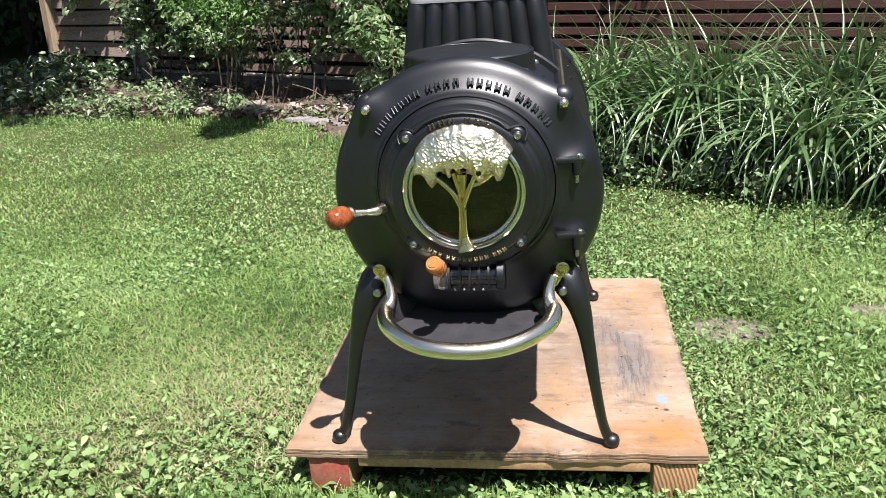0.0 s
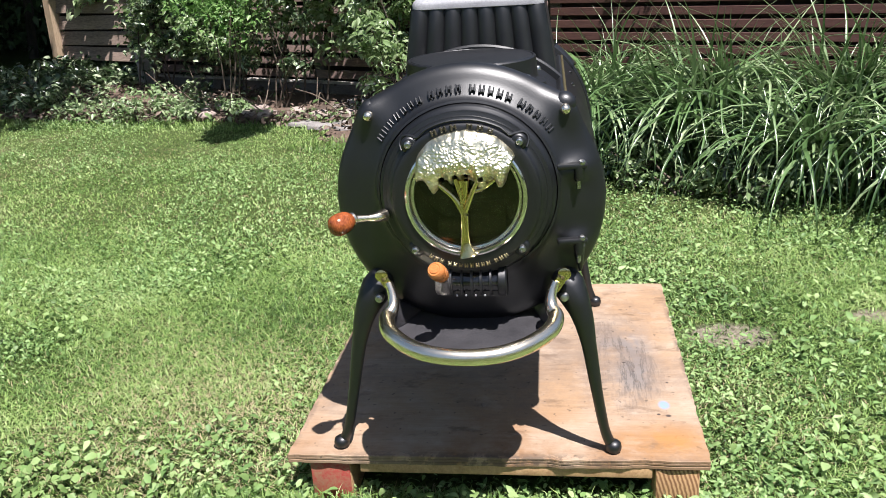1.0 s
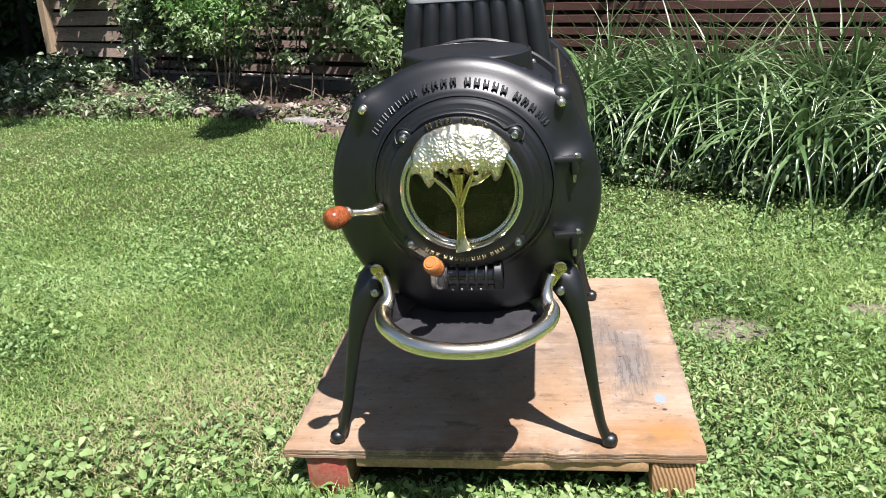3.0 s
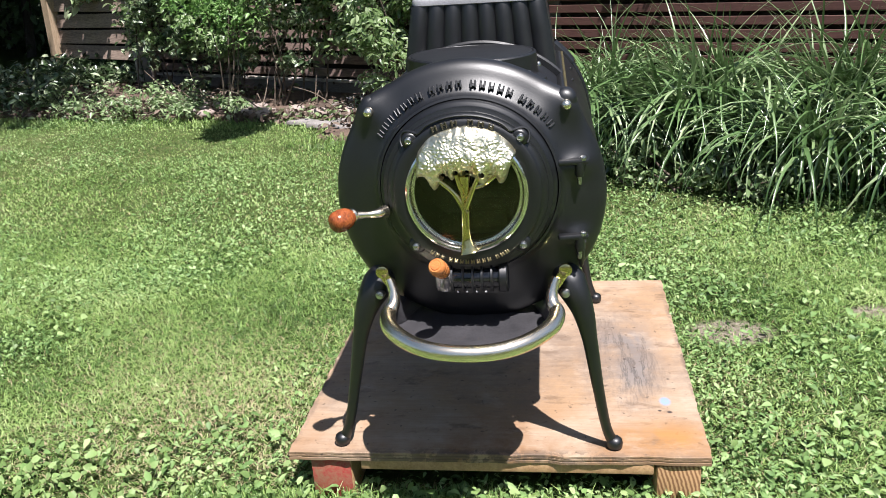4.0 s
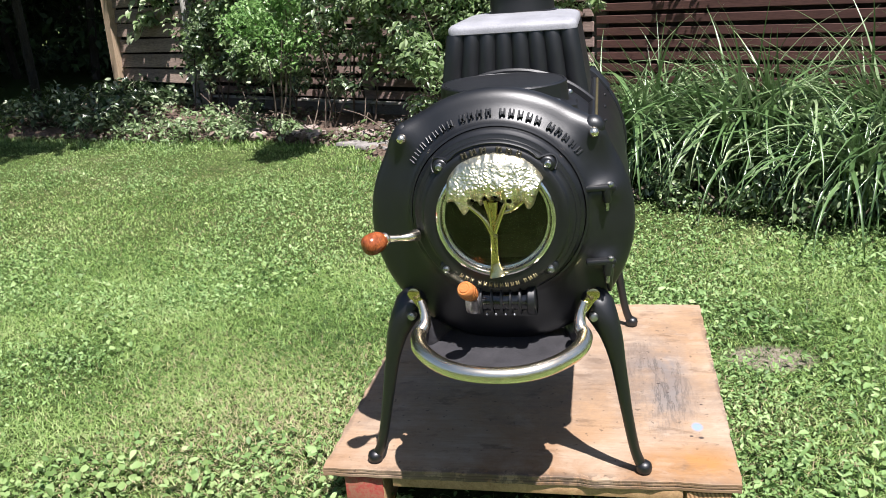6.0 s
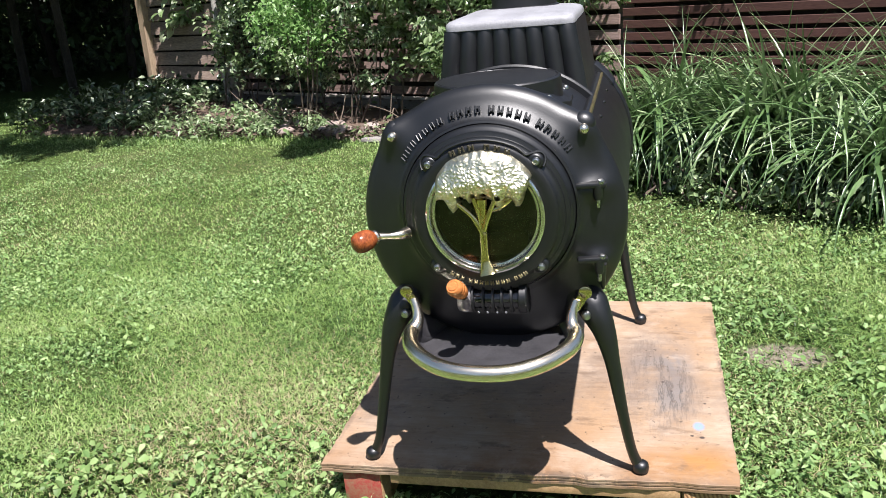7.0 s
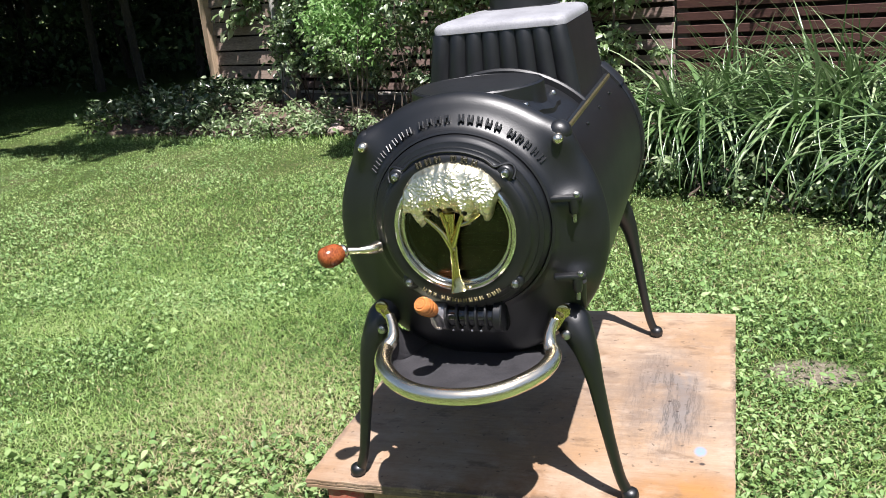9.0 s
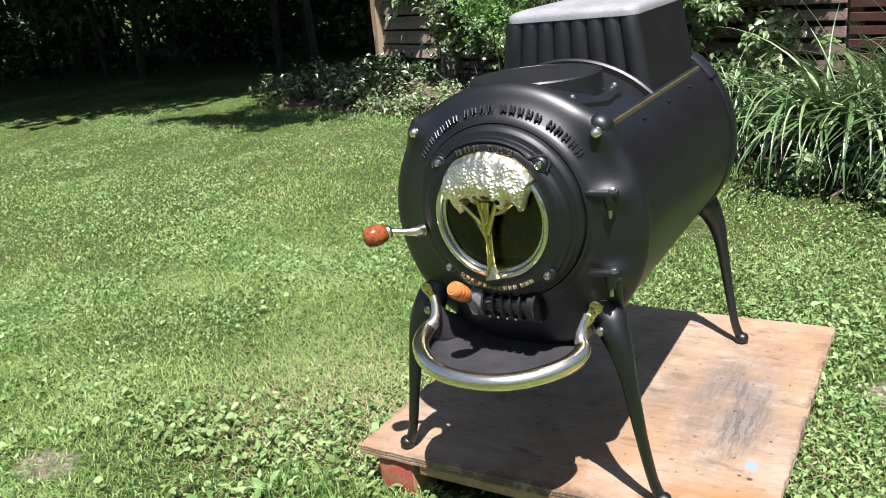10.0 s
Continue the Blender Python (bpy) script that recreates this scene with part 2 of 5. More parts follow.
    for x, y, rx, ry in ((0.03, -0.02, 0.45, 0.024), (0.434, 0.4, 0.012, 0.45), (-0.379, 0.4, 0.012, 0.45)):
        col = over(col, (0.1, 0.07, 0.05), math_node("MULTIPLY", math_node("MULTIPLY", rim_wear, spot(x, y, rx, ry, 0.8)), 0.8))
    col = over(col, (0.2, 0.29, 0.42), times(times(spot(0.367, 0.178, 0.014, 0.02, 0.5), mask((1, 1, 1), 60.0, 0.32, 0.45)), 0.9))
    col = over(col, (0.36, 0.17, 0.045), times(times(spot(0.36, 0.045, 0.13, 0.08, 0.8), mask((1, 1, 1), 9.0, 0.4, 0.6)), 0.75))
    nt.links.new(col, b.inputs["Base Color"])
    b.inputs["Roughness"].default_value = 0.72
    bp = node(nt, "ShaderNodeBump", Strength=0.5, Distance=0.003)
    nt.links.new(grain, bp.inputs["Height"])
    nt.links.new(bp.outputs[0], b.inputs["Normal"])
    return m


PLY = plywood_mat()


def end_grain_mat():
    m = bpy.data.materials.new("end_grain")
    m.use_nodes = True
    nt = m.node_tree
    b = nt.nodes["Principled BSDF"]
    co = nt.nodes.new("ShaderNodeTexCoord")
    mp = nt.nodes.new("ShaderNodeMapping")
    mp.inputs["Location"].default_value = (0.03, 0, 0.06)
    nt.links.new(co.outputs["Object"], mp.inputs[0])
    w = nt.nodes.new("ShaderNodeTexWave")
    w.wave_type, w.rings_direction = "RINGS", "Y"
    for key, value in (("Scale", 42.0), ("Distortion", 2.0), ("Detail", 3.0), ("Detail Scale", 2.0)):
        w.inputs[key].default_value = value
    nt.links.new(mp.outputs[0], w.inputs[0])
    nt.links.new(ramp(nt, w.outputs["Fac"], [(0.2, (0.2, 0.1, 0.045)), (0.8, (0.47, 0.28, 0.14))]), b.inputs["Base Color"])
    b.inputs["Roughness"].default_value = 0.8
    return m


END_GRAIN = end_grain_mat()


# ---- building helpers ----
def smooth(bm, angle=35):
    for f in bm.faces:
        f.smooth = True
    for e in bm.edges:
        if len(e.link_faces) == 2 and e.calc_face_angle(0) > radians(angle):
            e.smooth = False


def part(name, bm, material, parent=None, label="", angle=35):
    """Links a bmesh as one mesh object, under a thing or a part. Coordinates are the world's."""
    bmesh.ops.recalc_face_normals(bm, faces=bm.faces)
    smooth(bm, angle)
    me = bpy.data.meshes.new(name)
    bm.to_mesh(me)
    bm.free()
    for mt in material if isinstance(material, (list, tuple)) else (material,):
        me.materials.append(mt)
    ob = new(name, me)
    if parent is not None:
        ob.parent = parent
    return tagged(ob, label)


def thing(name, label, category, group="", kind="", at=(0, 0, 0)):
    return tagged(new(name), label, category, group, kind)


def grid_faces(bm, rows, close_u=False, close_v=False, mat=0):
    """Faces between rows of vertices."""
    n, m = len(rows), len(rows[0])
    for i in range(n if close_u else n - 1):
        for j in range(m if close_v else m - 1):
            f = bm.faces.new((rows[i][j], rows[i][(j + 1) % m], rows[(i + 1) % n][(j + 1) % m], rows[(i + 1) % n][j]))
            f.material_index = mat


CZ = 0.64  # height of the drum's axis


def lathe(profile, steps=96, a0=0.0, a1=360.0, centre=(0.0, CZ), place_at=None):
    """Turns a profile of (radius, y) round the drum's axis, between two angles (0: to the right, 90: up)."""
    bm = bmesh.new()
    whole = abs(a1 - a0) >= 360
    rows = []
    for i in range(steps if whole else steps + 1):
        a = radians(a0 + (a1 - a0) * i / steps)
        row = []
        for r, y in profile:
            x, z = place_at(r, a) if place_at else (centre[0] + r * math.cos(a), centre[1] + r * math.sin(a))
            row.append(bm.verts.new((x, y, z)))
        rows.append(row)
    grid_faces(bm, rows, close_u=whole)
    bmesh.ops.remove_doubles(bm, verts=bm.verts, dist=1e-6)
    return bm


def tube(points, radii, sides=16, caps=True, flat=1.0, smooth_steps=6):
    """A tube along a smooth curve through points, with a radius at each; flat squeezes it along y."""
    pts = [Vector(p) for p in points]
    dense, rad = [], []
    for i in range(len(pts) - 1):
        p0, p1, p2, p3 = pts[max(i - 1, 0)], pts[i], pts[i + 1], pts[min(i + 2, len(pts) - 1)]
        for k in range(smooth_steps):
            t = k / smooth_steps
            dense.append(0.5 * (2 * p1 + (p2 - p0) * t + (2 * p0 - 5 * p1 + 4 * p2 - p3) * t * t + (3 * p1 - p0 - 3 * p2 + p3) * t ** 3))
            rad.append(radii[i] + (radii[i + 1] - radii[i]) * t)
    dense.append(pts[-1])
    rad.append(radii[-1])
    bm = bmesh.new()
    rows = []
    side = None
    for i, p in enumerate(dense):
        d = (dense[min(i + 1, len(dense) - 1)] - dense[max(i - 1, 0)]).normalized()
        if side is None:
            side = d.cross(Vector((0, 1, 0)))
            if side.length < 0.2:
                side = d.cross(Vector((0, 0, 1)))
        side = (side - d * side.dot(d)).normalized()
        up = d.cross(side)
        row = []
        for k in range(sides):
            a = 2 * math.pi * k / sides
            row.append(bm.verts.new(p + rad[i] * (math.cos(a) * side + math.sin(a) * up * flat)))
        rows.append(row)
    grid_faces(bm, rows, close_v=True)
    if caps:
        bm.faces.new(rows[0])
        bm.faces.new(rows[-1])
    return bm


def block(size, at, bevel=0.002, segments=2, turn=None):
    bm = bmesh.new()
    bmesh.ops.create_cube(bm, size=1.0)
    bmesh.ops.scale(bm, vec=size, verts=bm.verts)
    if bevel:
        bmesh.ops.bevel(bm, geom=bm.edges[:], offset=bevel, segments=segments, affect="EDGES", profile=0.5)
    m = Matrix.Translation(at) @ (turn if turn else Matrix())
    bmesh.ops.transform(bm, matrix=m, verts=bm.verts)
    return bm


def spun(profile, at, axis=(0, -1, 0), sides=24):
    """A turned piece: profile of (distance along the axis, radius)."""
    bm = bmesh.new()
    q = Vector((0, 0, 1)).rotation_difference(Vector(axis)).to_matrix()
    rows = []
    for h, r in profile:
        rows.append([bm.verts.new(Vector(at) + q @ Vector((r * math.cos(2 * math.pi * k / sides), r * math.sin(2 * math.pi * k / sides), h))) for k in range(sides)])
    grid_faces(bm, rows, close_v=True)
    bmesh.ops.remove_doubles(bm, verts=bm.verts, dist=1e-6)
    for row in (rows[0], rows[-1]):
        live = [v for v in row if v.is_valid]
        if len(live) >= 3:
            try:
                bm.faces.new(live)
            except ValueError:
                pass
    return bm


def join(*bms):
    out = bmesh.new()
    for b in bms:
        me = bpy.data.meshes.new("join")
        b.to_mesh(me)
        b.free()
        out.from_mesh(me)
        bpy.data.meshes.remove(me)
    return out


def ground_z(x, y):
    return -0.012 - 0.012 * max(0.0, y - 1.0) - 0.004 * max(0.0, y - 8.0)
# ---- ground ----
def build_ground():
    bm = bmesh.new()
    xs = [-300, -120, -50, -25] + [-16 + 0.5 * i for i in range(57)] + [20, 50, 120, 300]
    ys = [-300, -120, -50, -20] + [-8 + 0.5 * i for i in range(57)] + [30, 60, 120, 300]
    rows = []
    for y in ys:
        row = []
        for x in xs:
            n = noise.noise(Vector((x * 0.6, y * 0.6, 0.0)))
            row.append(bm.verts.new((x, y, ground_z(x, min(y, 40)) - 0.005 + 0.004 * n)))
        rows.append(row)
    grid_faces(bm, rows)
    return part("ground", bm, LAWN_SOIL)


def lawn_soil():
    """Soil, thatch and short green growth between the blades."""
    m = bpy.data.materials.new("lawn_ground")
    m.use_nodes = True
    nt = m.node_tree
    b = nt.nodes["Principled BSDF"]
    co = nt.nodes.new("ShaderNodeTexCoord")
    n1 = node(nt, "ShaderNodeTexNoise", Scale=2.0, Detail=8.0, Roughness=0.7)
    n2 = node(nt, "ShaderNodeTexNoise", Scale=70.0, Detail=6.0, Roughness=0.7)
    for n in (n1, n2):
        nt.links.new(co.outputs["Object"], n.inputs["Vector"])
    green = ramp(nt, n2.outputs["Fac"], [(0.3, (0.026, 0.042, 0.013)), (0.55, (0.075, 0.105, 0.03)), (0.75, (0.17, 0.21, 0.08))])
    tan = ramp(nt, n2.outputs["Fac"], [(0.3, (0.075, 0.065, 0.035)), (0.7, (0.24, 0.21, 0.13))])
    mx = nt.nodes.new("ShaderNodeMix")
    mx.data_type = "RGBA"
    nt.links.new(ramp(nt, n1.outputs["Fac"], [(0.56, (0, 0, 0)), (0.76, (1, 1, 1))]), mx.inputs[0])
    nt.links.new(green, mx.inputs[6])
    nt.links.new(tan, mx.inputs[7])
    col = mx.outputs[2]
    for x, y, rx, ry in ((0.62, 0.74, 0.12, 0.075), (1.05, 0.86, 0.1, 0.05), (-1.23, -0.22, 0.1, 0.07)):
        mp = nt.nodes.new("ShaderNodeMapping")
        mp.inputs["Location"].default_value, mp.inputs["Scale"].default_value = (-x / rx, -y / ry, 0), (1 / rx, 1 / ry, 0)
        nt.links.new(co.outputs["Object"], mp.inputs[0])
        ln = nt.nodes.new("ShaderNodeVectorMath")
        ln.operation = "LENGTH"
        nt.links.new(mp.outputs[0], ln.inputs[0])
        near = nt.nodes.new("ShaderNodeMapRange")
        near.inputs["From Min"].default_value, near.inputs["From Max"].default_value = 1.15, 0.7
        nt.links.new(ln.outputs["Value"], near.inputs[0])
        soil = nt.nodes.new("ShaderNodeMix")
        soil.data_type = "RGBA"
        nt.links.new(near.outputs[0], soil.inputs[0])
        nt.links.new(col, soil.inputs[6])
        nt.links.new(ramp(nt, n2.outputs["Fac"], [(0.3, (0.12, 0.1, 0.07)), (0.7, (0.38, 0.335, 0.26))]), soil.inputs[7])
        col = soil.outputs[2]
    nt.links.new(col, b.inputs["Base Color"])
    b.inputs["Roughness"].default_value = 1.0
    b.inputs["Specular IOR Level"].default_value = 0.1
    bp = node(nt, "ShaderNodeBump", Strength=0.9, Distance=0.02)
    nt.links.new(n2.outputs["Fac"], bp.inputs["Height"])
    nt.links.new(bp.outputs[0], b.inputs["Normal"])
    return m


LAWN_SOIL = lawn_soil()
ground = tagged(build_ground(), "flat mown lawn soil with thatch under grass", "ground", kind="structure")

# the planted bed along the fence
FA = radians(-25)
FU, FN = Vector((math.cos(FA), math.sin(FA), 0)), Vector((math.sin(FA), -math.cos(FA), 0))
F0 = Vector((-4.9, 6.6, 0.0))


def fence_at(u, off, z):
    """A place u metres along the fence from its free end, off metres in front of it."""
    return F0 + FU * u + FN * off + Vector((0, 0, z))


def bed_reach(u):
    """How far the bed comes out from the fence."""
    return np.maximum(0.95, np.minimum(1.98 - 0.23 * u, 1.15 + 0.75 * u)) + 0.45 * (u > 4.6)


def build_bed():
    bm = bmesh.new()
    rows = []
    for i in range(61):
        u = -0.3 + 8.95 * i / 60
        row = []
        for j in range(9):
            reach = float(bed_reach(u)) + 0.14 * noise.noise(Vector((u * 0.9, 3.1, 0)))
            p = fence_at(u, -0.1 + (reach + 0.1) * j / 8, 0)
            lift = 0.015 * math.sin(math.pi * min(1, j / 8)) ** 0.6 + 0.015 * noise.noise(Vector((p.x * 6, p.y * 6, 0)))
            row.append(bm.verts.new((p.x, p.y, ground_z(p.x, p.y) + (lift + 0.012 if j < 8 else -0.02))))
        rows.append(row)
    grid_faces(bm, rows)
    return part("planting_bed", bm, MULCH)


tagged(build_bed(), "dark leaf-mulched planting bed along the fence", "planting bed", kind="structure")


# ---- plywood platform ----
PT, PH = 0.108, 0.02  # top of the board, its thickness
platform = thing("plywood_platform", "weathered stained plywood platform raised on sawn timber blocks on the grass", "platform")


def board():
    bm = bmesh.new()
    n, corners = 70, ((-0.385, -0.020), (0.428, -0.018), (0.440, 0.818), (-0.373, 0.822))
    loop = []
    for k in range(4):
        (xa, ya), (xb, yb) = corners[k], corners[(k + 1) % 4]
        for i in range(n):
            t = i / n
            at = Vector((xa + (xb - xa) * t, ya + (yb - ya) * t, k))
            rag = 0.003 * noise.noise(at * 30) + 0.0026 * noise.noise(at * 110) - 0.012 * max(0, noise.noise(at * 22 + Vector((7, 3, 1))) - 0.3)
            loop.append((xa + (xb - xa) * t + (rag if k % 2 else 0), ya + (yb - ya) * t + (0 if k % 2 else rag)))
    lay = []
    for z, inset in ((PT - PH, 0.001), (PT - PH + 0.001, 0), (PT - 0.0135, 0), (PT - 0.0128, 0.0014), (PT - 0.0112, 0.0014), (PT - 0.0105, 0), (PT - 0.007, 0.0), (PT - 0.0064, 0.001), (PT - 0.0056, 0.001), (PT - 0.005, 0), (PT - 0.0012, 0), (PT, 0.0014)):
        cx, cy = 0.027, 0.4
        lay.append([bm.verts.new((x - (0.0 if abs(x - cx) < 0.01 else math.copysign(inset, x - cx)), y - math.copysign(inset, y - cy), z)) for x, y in loop])
    grid_faces(bm, lay, close_v=True)
    bm.faces.new(lay[0])
    bm.faces.new(lay[-1])
    return bm


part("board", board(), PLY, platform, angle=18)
part("front_rail", block((0.565, 0.03, 0.022), (0.04, 0.0, PT - PH - 0.0115), 0.0015), BLOCK_WOOD, platform, "thin pine strip under the front edge")
for x, front, lab in ((-0.304, RED_WOOD, "block end with worn red paint"), (0.369, END_GRAIN, "block with bare end grain")):
    for y0, y1 in ((-0.012, 0.30), (0.52, 0.80)):
        b = part("timber_block", block((0.083, y1 - y0, 0.1), (x, (y0 + y1) / 2, PT - PH - 0.051), 0.003), BLOCK_WOOD, platform)
        if y0 < 0:
            part("block_end", block((0.079, 0.003, 0.094), (x, y0 - 0.0008, PT - PH - 0.051), 0.001), front, b, lab)

# ---- stove ----
stove = thing("wood_stove", "black cast-iron barrel wood stove with nickel trim on curved legs", "wood stove")


def smoothstep(a, b, v):
    t = min(1, max(0, (v - a) / (b - a)))
    return t * t * (3 - 2 * t)


BZ, BR = 0.61, 0.2385  # the body's own circle, lower than the door's


def casting_place(r, a):
    """From the door's circle out to the body's lower, wider one."""
    if r <= 0.155:
        return r * math.cos(a), CZ + r * math.sin(a)
    s = (r - 0.155) / 0.082
    c0, c1 = 0.155 * (1 - s) + BR * s, CZ * (1 - s) + BZ * s
    return c0 * math.cos(a) - 0.004 * s, c1 + c0 * math.sin(a)


def front_mesh(profile):
    """The front ring, swelling out round the two lugs and behind the hinges."""
    bm = lathe(profile, 200, place_at=casting_place)
    for v in bm.verts:
        for sx in (-1, 1):
            a = radians(90 - sx * 51.3)
            d = math.hypot(v.co.x - 0.213 * math.cos(a), v.co.z - CZ - 0.213 * math.sin(a))
            w = math.exp(-(d / 0.033) ** 2)
            v.co += Vector((math.cos(a) * 0.012 * w, -0.012 * w * (v.co.y < 0.05), math.sin(a) * 0.012 * w))
        for hz in (0.668, 0.538):
            d = math.hypot((v.co.x - 0.182) * 0.8, v.co.z - hz)
            v.co.y -= 0.015 * math.exp(-(d / 0.019) ** 2) * (v.co.y < 0.05)
    return bm


front = part("front_casting", front_mesh([(0.120, 0.0), (0.150, 0.0), (0.152, -0.016), (0.156, -0.0145), (0.160, -0.0075), (0.165, -0.0035), (0.172, 0.0002), (0.180, 0.0042), (0.188, 0.0082), (0.196, 0.0120), (0.204, 0.0150), (0.212, 0.0178), (0.219, 0.0206), (0.226, 0.0246), (0.232, 0.0298), (0.2355, 0.0358), (0.237, 0.0420), (0.2365, 0.0480), (0.233, 0.0530), (0.226, 0.0565), (0.216, 0.060)]), IRON, stove)


def arc_marks(parent, material, words, r, span0, span1, y, height, width, slope=0.0, flip=False):
    """Raised bars set round an arc in groups, in place of cast lettering; each mark a pair of low bars on a plinth."""
    rng = random.Random(len(words) + words[0])
    total = sum(words) + 0.55 * (len(words) - 1) - 1
    step = 0.0
    for count in words:
        for _ in range(count):
            a = radians(span0 + (span1 - span0) * step / total)
            step += 1
            turn = Matrix.Rotation(-(a - math.pi / 2) + (math.pi if flip else 0), 4, "Y")
            at = Vector((r * math.cos(a), y, CZ + r * math.sin(a)))
            w = width * rng.uniform(0.86, 1.08)
            lean = Matrix.Rotation(rng.uniform(-0.1, 0.1), 4, "Y")
            bits = [((-0.33 * w, 0, 0), (w * 0.34, 0.0055, height)), ((0.33 * w, 0, 0), (w * rng.uniform(0.2, 0.36), 0.0050, height * rng.uniform(0.82, 1.0))), ((0, 0.0008, height * rng.uniform(-0.25, 0.25)), (w * 0.8, 0.0042, height * 0.4))]
            bms = []
            for off, size in bits:
                b = block(size, (0, 0, 0), 0.0009, 1)
                bmesh.ops.transform(b, matrix=Matrix.Translation(at) @ turn @ Matrix.Rotation(slope, 4, "X") @ lean @ Matrix.Translation(off), verts=b.verts)
                bms.append(b)
            part("raised_mark", join(*bms), material, parent)
        step += 0.55


arc_marks(front, IRON, (7, 4, 5, 5), 0.1725, 147, 36, -0.0004, 0.0138, 0.0108, slope=-0.47)
for sx in (-1, 1):
    a = radians(90 - sx * 51.3)
    bx, bz = 0.213 * math.cos(a), CZ + 0.213 * math.sin(a)
    lug = part("lug", spun([(-0.03, 0.014), (-0.02, 0.0195), (-0.010, 0.0208), (-0.001, 0.0195), (0.005, 0.0160), (0.009, 0.0095), (0.0105, 0.0)], (bx * 0.985, 0.021, bz + 0.002), (0, -1, 0), 32), IRON, front)
    part("cap_nut", spun([(-0.01, 0.0090), (0.004, 0.0090), (0.009, 0.0075), (0.012, 0.0045), (0.0132, 0.0)], (bx - sx * 0.001, 0.010, bz - 0.003), (0, -1, 0), 20), NICKEL, lug, "polished domed cap nut")

# door
door = part("door", lathe([(0.094, -0.012), (0.096, -0.044), (0.100, -0.0495), (0.108, -0.0515), (0.120, -0.0515), (0.124, -0.049), (0.126, -0.044), (0.131, -0.040), (0.1345, -0.0395), (0.1355, -0.0365), (0.140, -0.0350), (0.1425, -0.0345), (0.1435, -0.0305), (0.1475, -0.027), (0.150, -0.020), (0.1505, -0.004)], 128), IRON, stove, "round cast-iron door with a window")
part("window_ring", lathe([(0.0875, -0.036), (0.0870, -0.0425), (0.0882, -0.0455), (0.0905, -0.0462), (0.0918, -0.0450), (0.0920, -0.0480), (0.0932, -0.0525), (0.0955, -0.0555), (0.0990, -0.0562), (0.1020, -0.0545), (0.1038, -0.0505), (0.1040, -0.040)], 128), RING_NICKEL, door, "polished nickel window ring")
pane = part("glass_pane", spun([(0, 0.0), (0.0, 0.0928), (0.0035, 0.0928), (0.0035, 0.0)], (0, -0.0415, CZ), (0, -1, 0), 96), GLASS, door, "smoky round glass with the lawn's olive reflection in its tint")
pane.visible_shadow = False
for sx, sz in ((-1, 1), (1, 1), (-1, -1), (1, -1)):
    ear = part("ear", spun([(-0.02, 0.016), (-0.004, 0.0155), (0.0, 0.013), (0.0012, 0.011), (0.0012, 0.0)], (sx * 0.089, -0.047, CZ + sz * 0.090), (0, -1, 0), 24), IRON, door)
    part("bolt", spun([(-0.002, 0.0068), (0.002, 0.0068), (0.005, 0.0056), (0.0062, 0.0034), (0.0045, 0.0028), (0.0045, 0.0)], (sx * 0.091, -0.048, CZ + sz * 0.092), (0, -1, 0), 20), STEEL, ear, "bright round-headed bolt")
rim_turns = [(0.130, d) for d in range(90, 60, -4)] + [(0.1285, 57.5), (0.1275, 54), (0.1345, 51.2), (0.1425, 48), (0.1445, 44.5), (0.140, 41), (0.131, 38.8)]
rim_turns = [(r, 180 - d) for r, d in rim_turns[:0:-1]] + rim_turns
rim_arc = [(r * math.cos(radians(d)), -0.0475 + 0.55 * max(0, r - 0.128), CZ + r * math.sin(radians(d))) for r, d in rim_turns]
part("raised_rim", tube(rim_arc, [0.0024] * len(rim_arc), 8, smooth_steps=3), IRON, door)
arc_marks(door, WORN_IRON, (3, 3), 0.1205, 113, 68, -0.0520, 0.0098, 0.0100)
arc_marks(door, GILT, (3, 8, 3), 0.1205, 238, 302, -0.0520, 0.0080, 0.0062, flip=True)


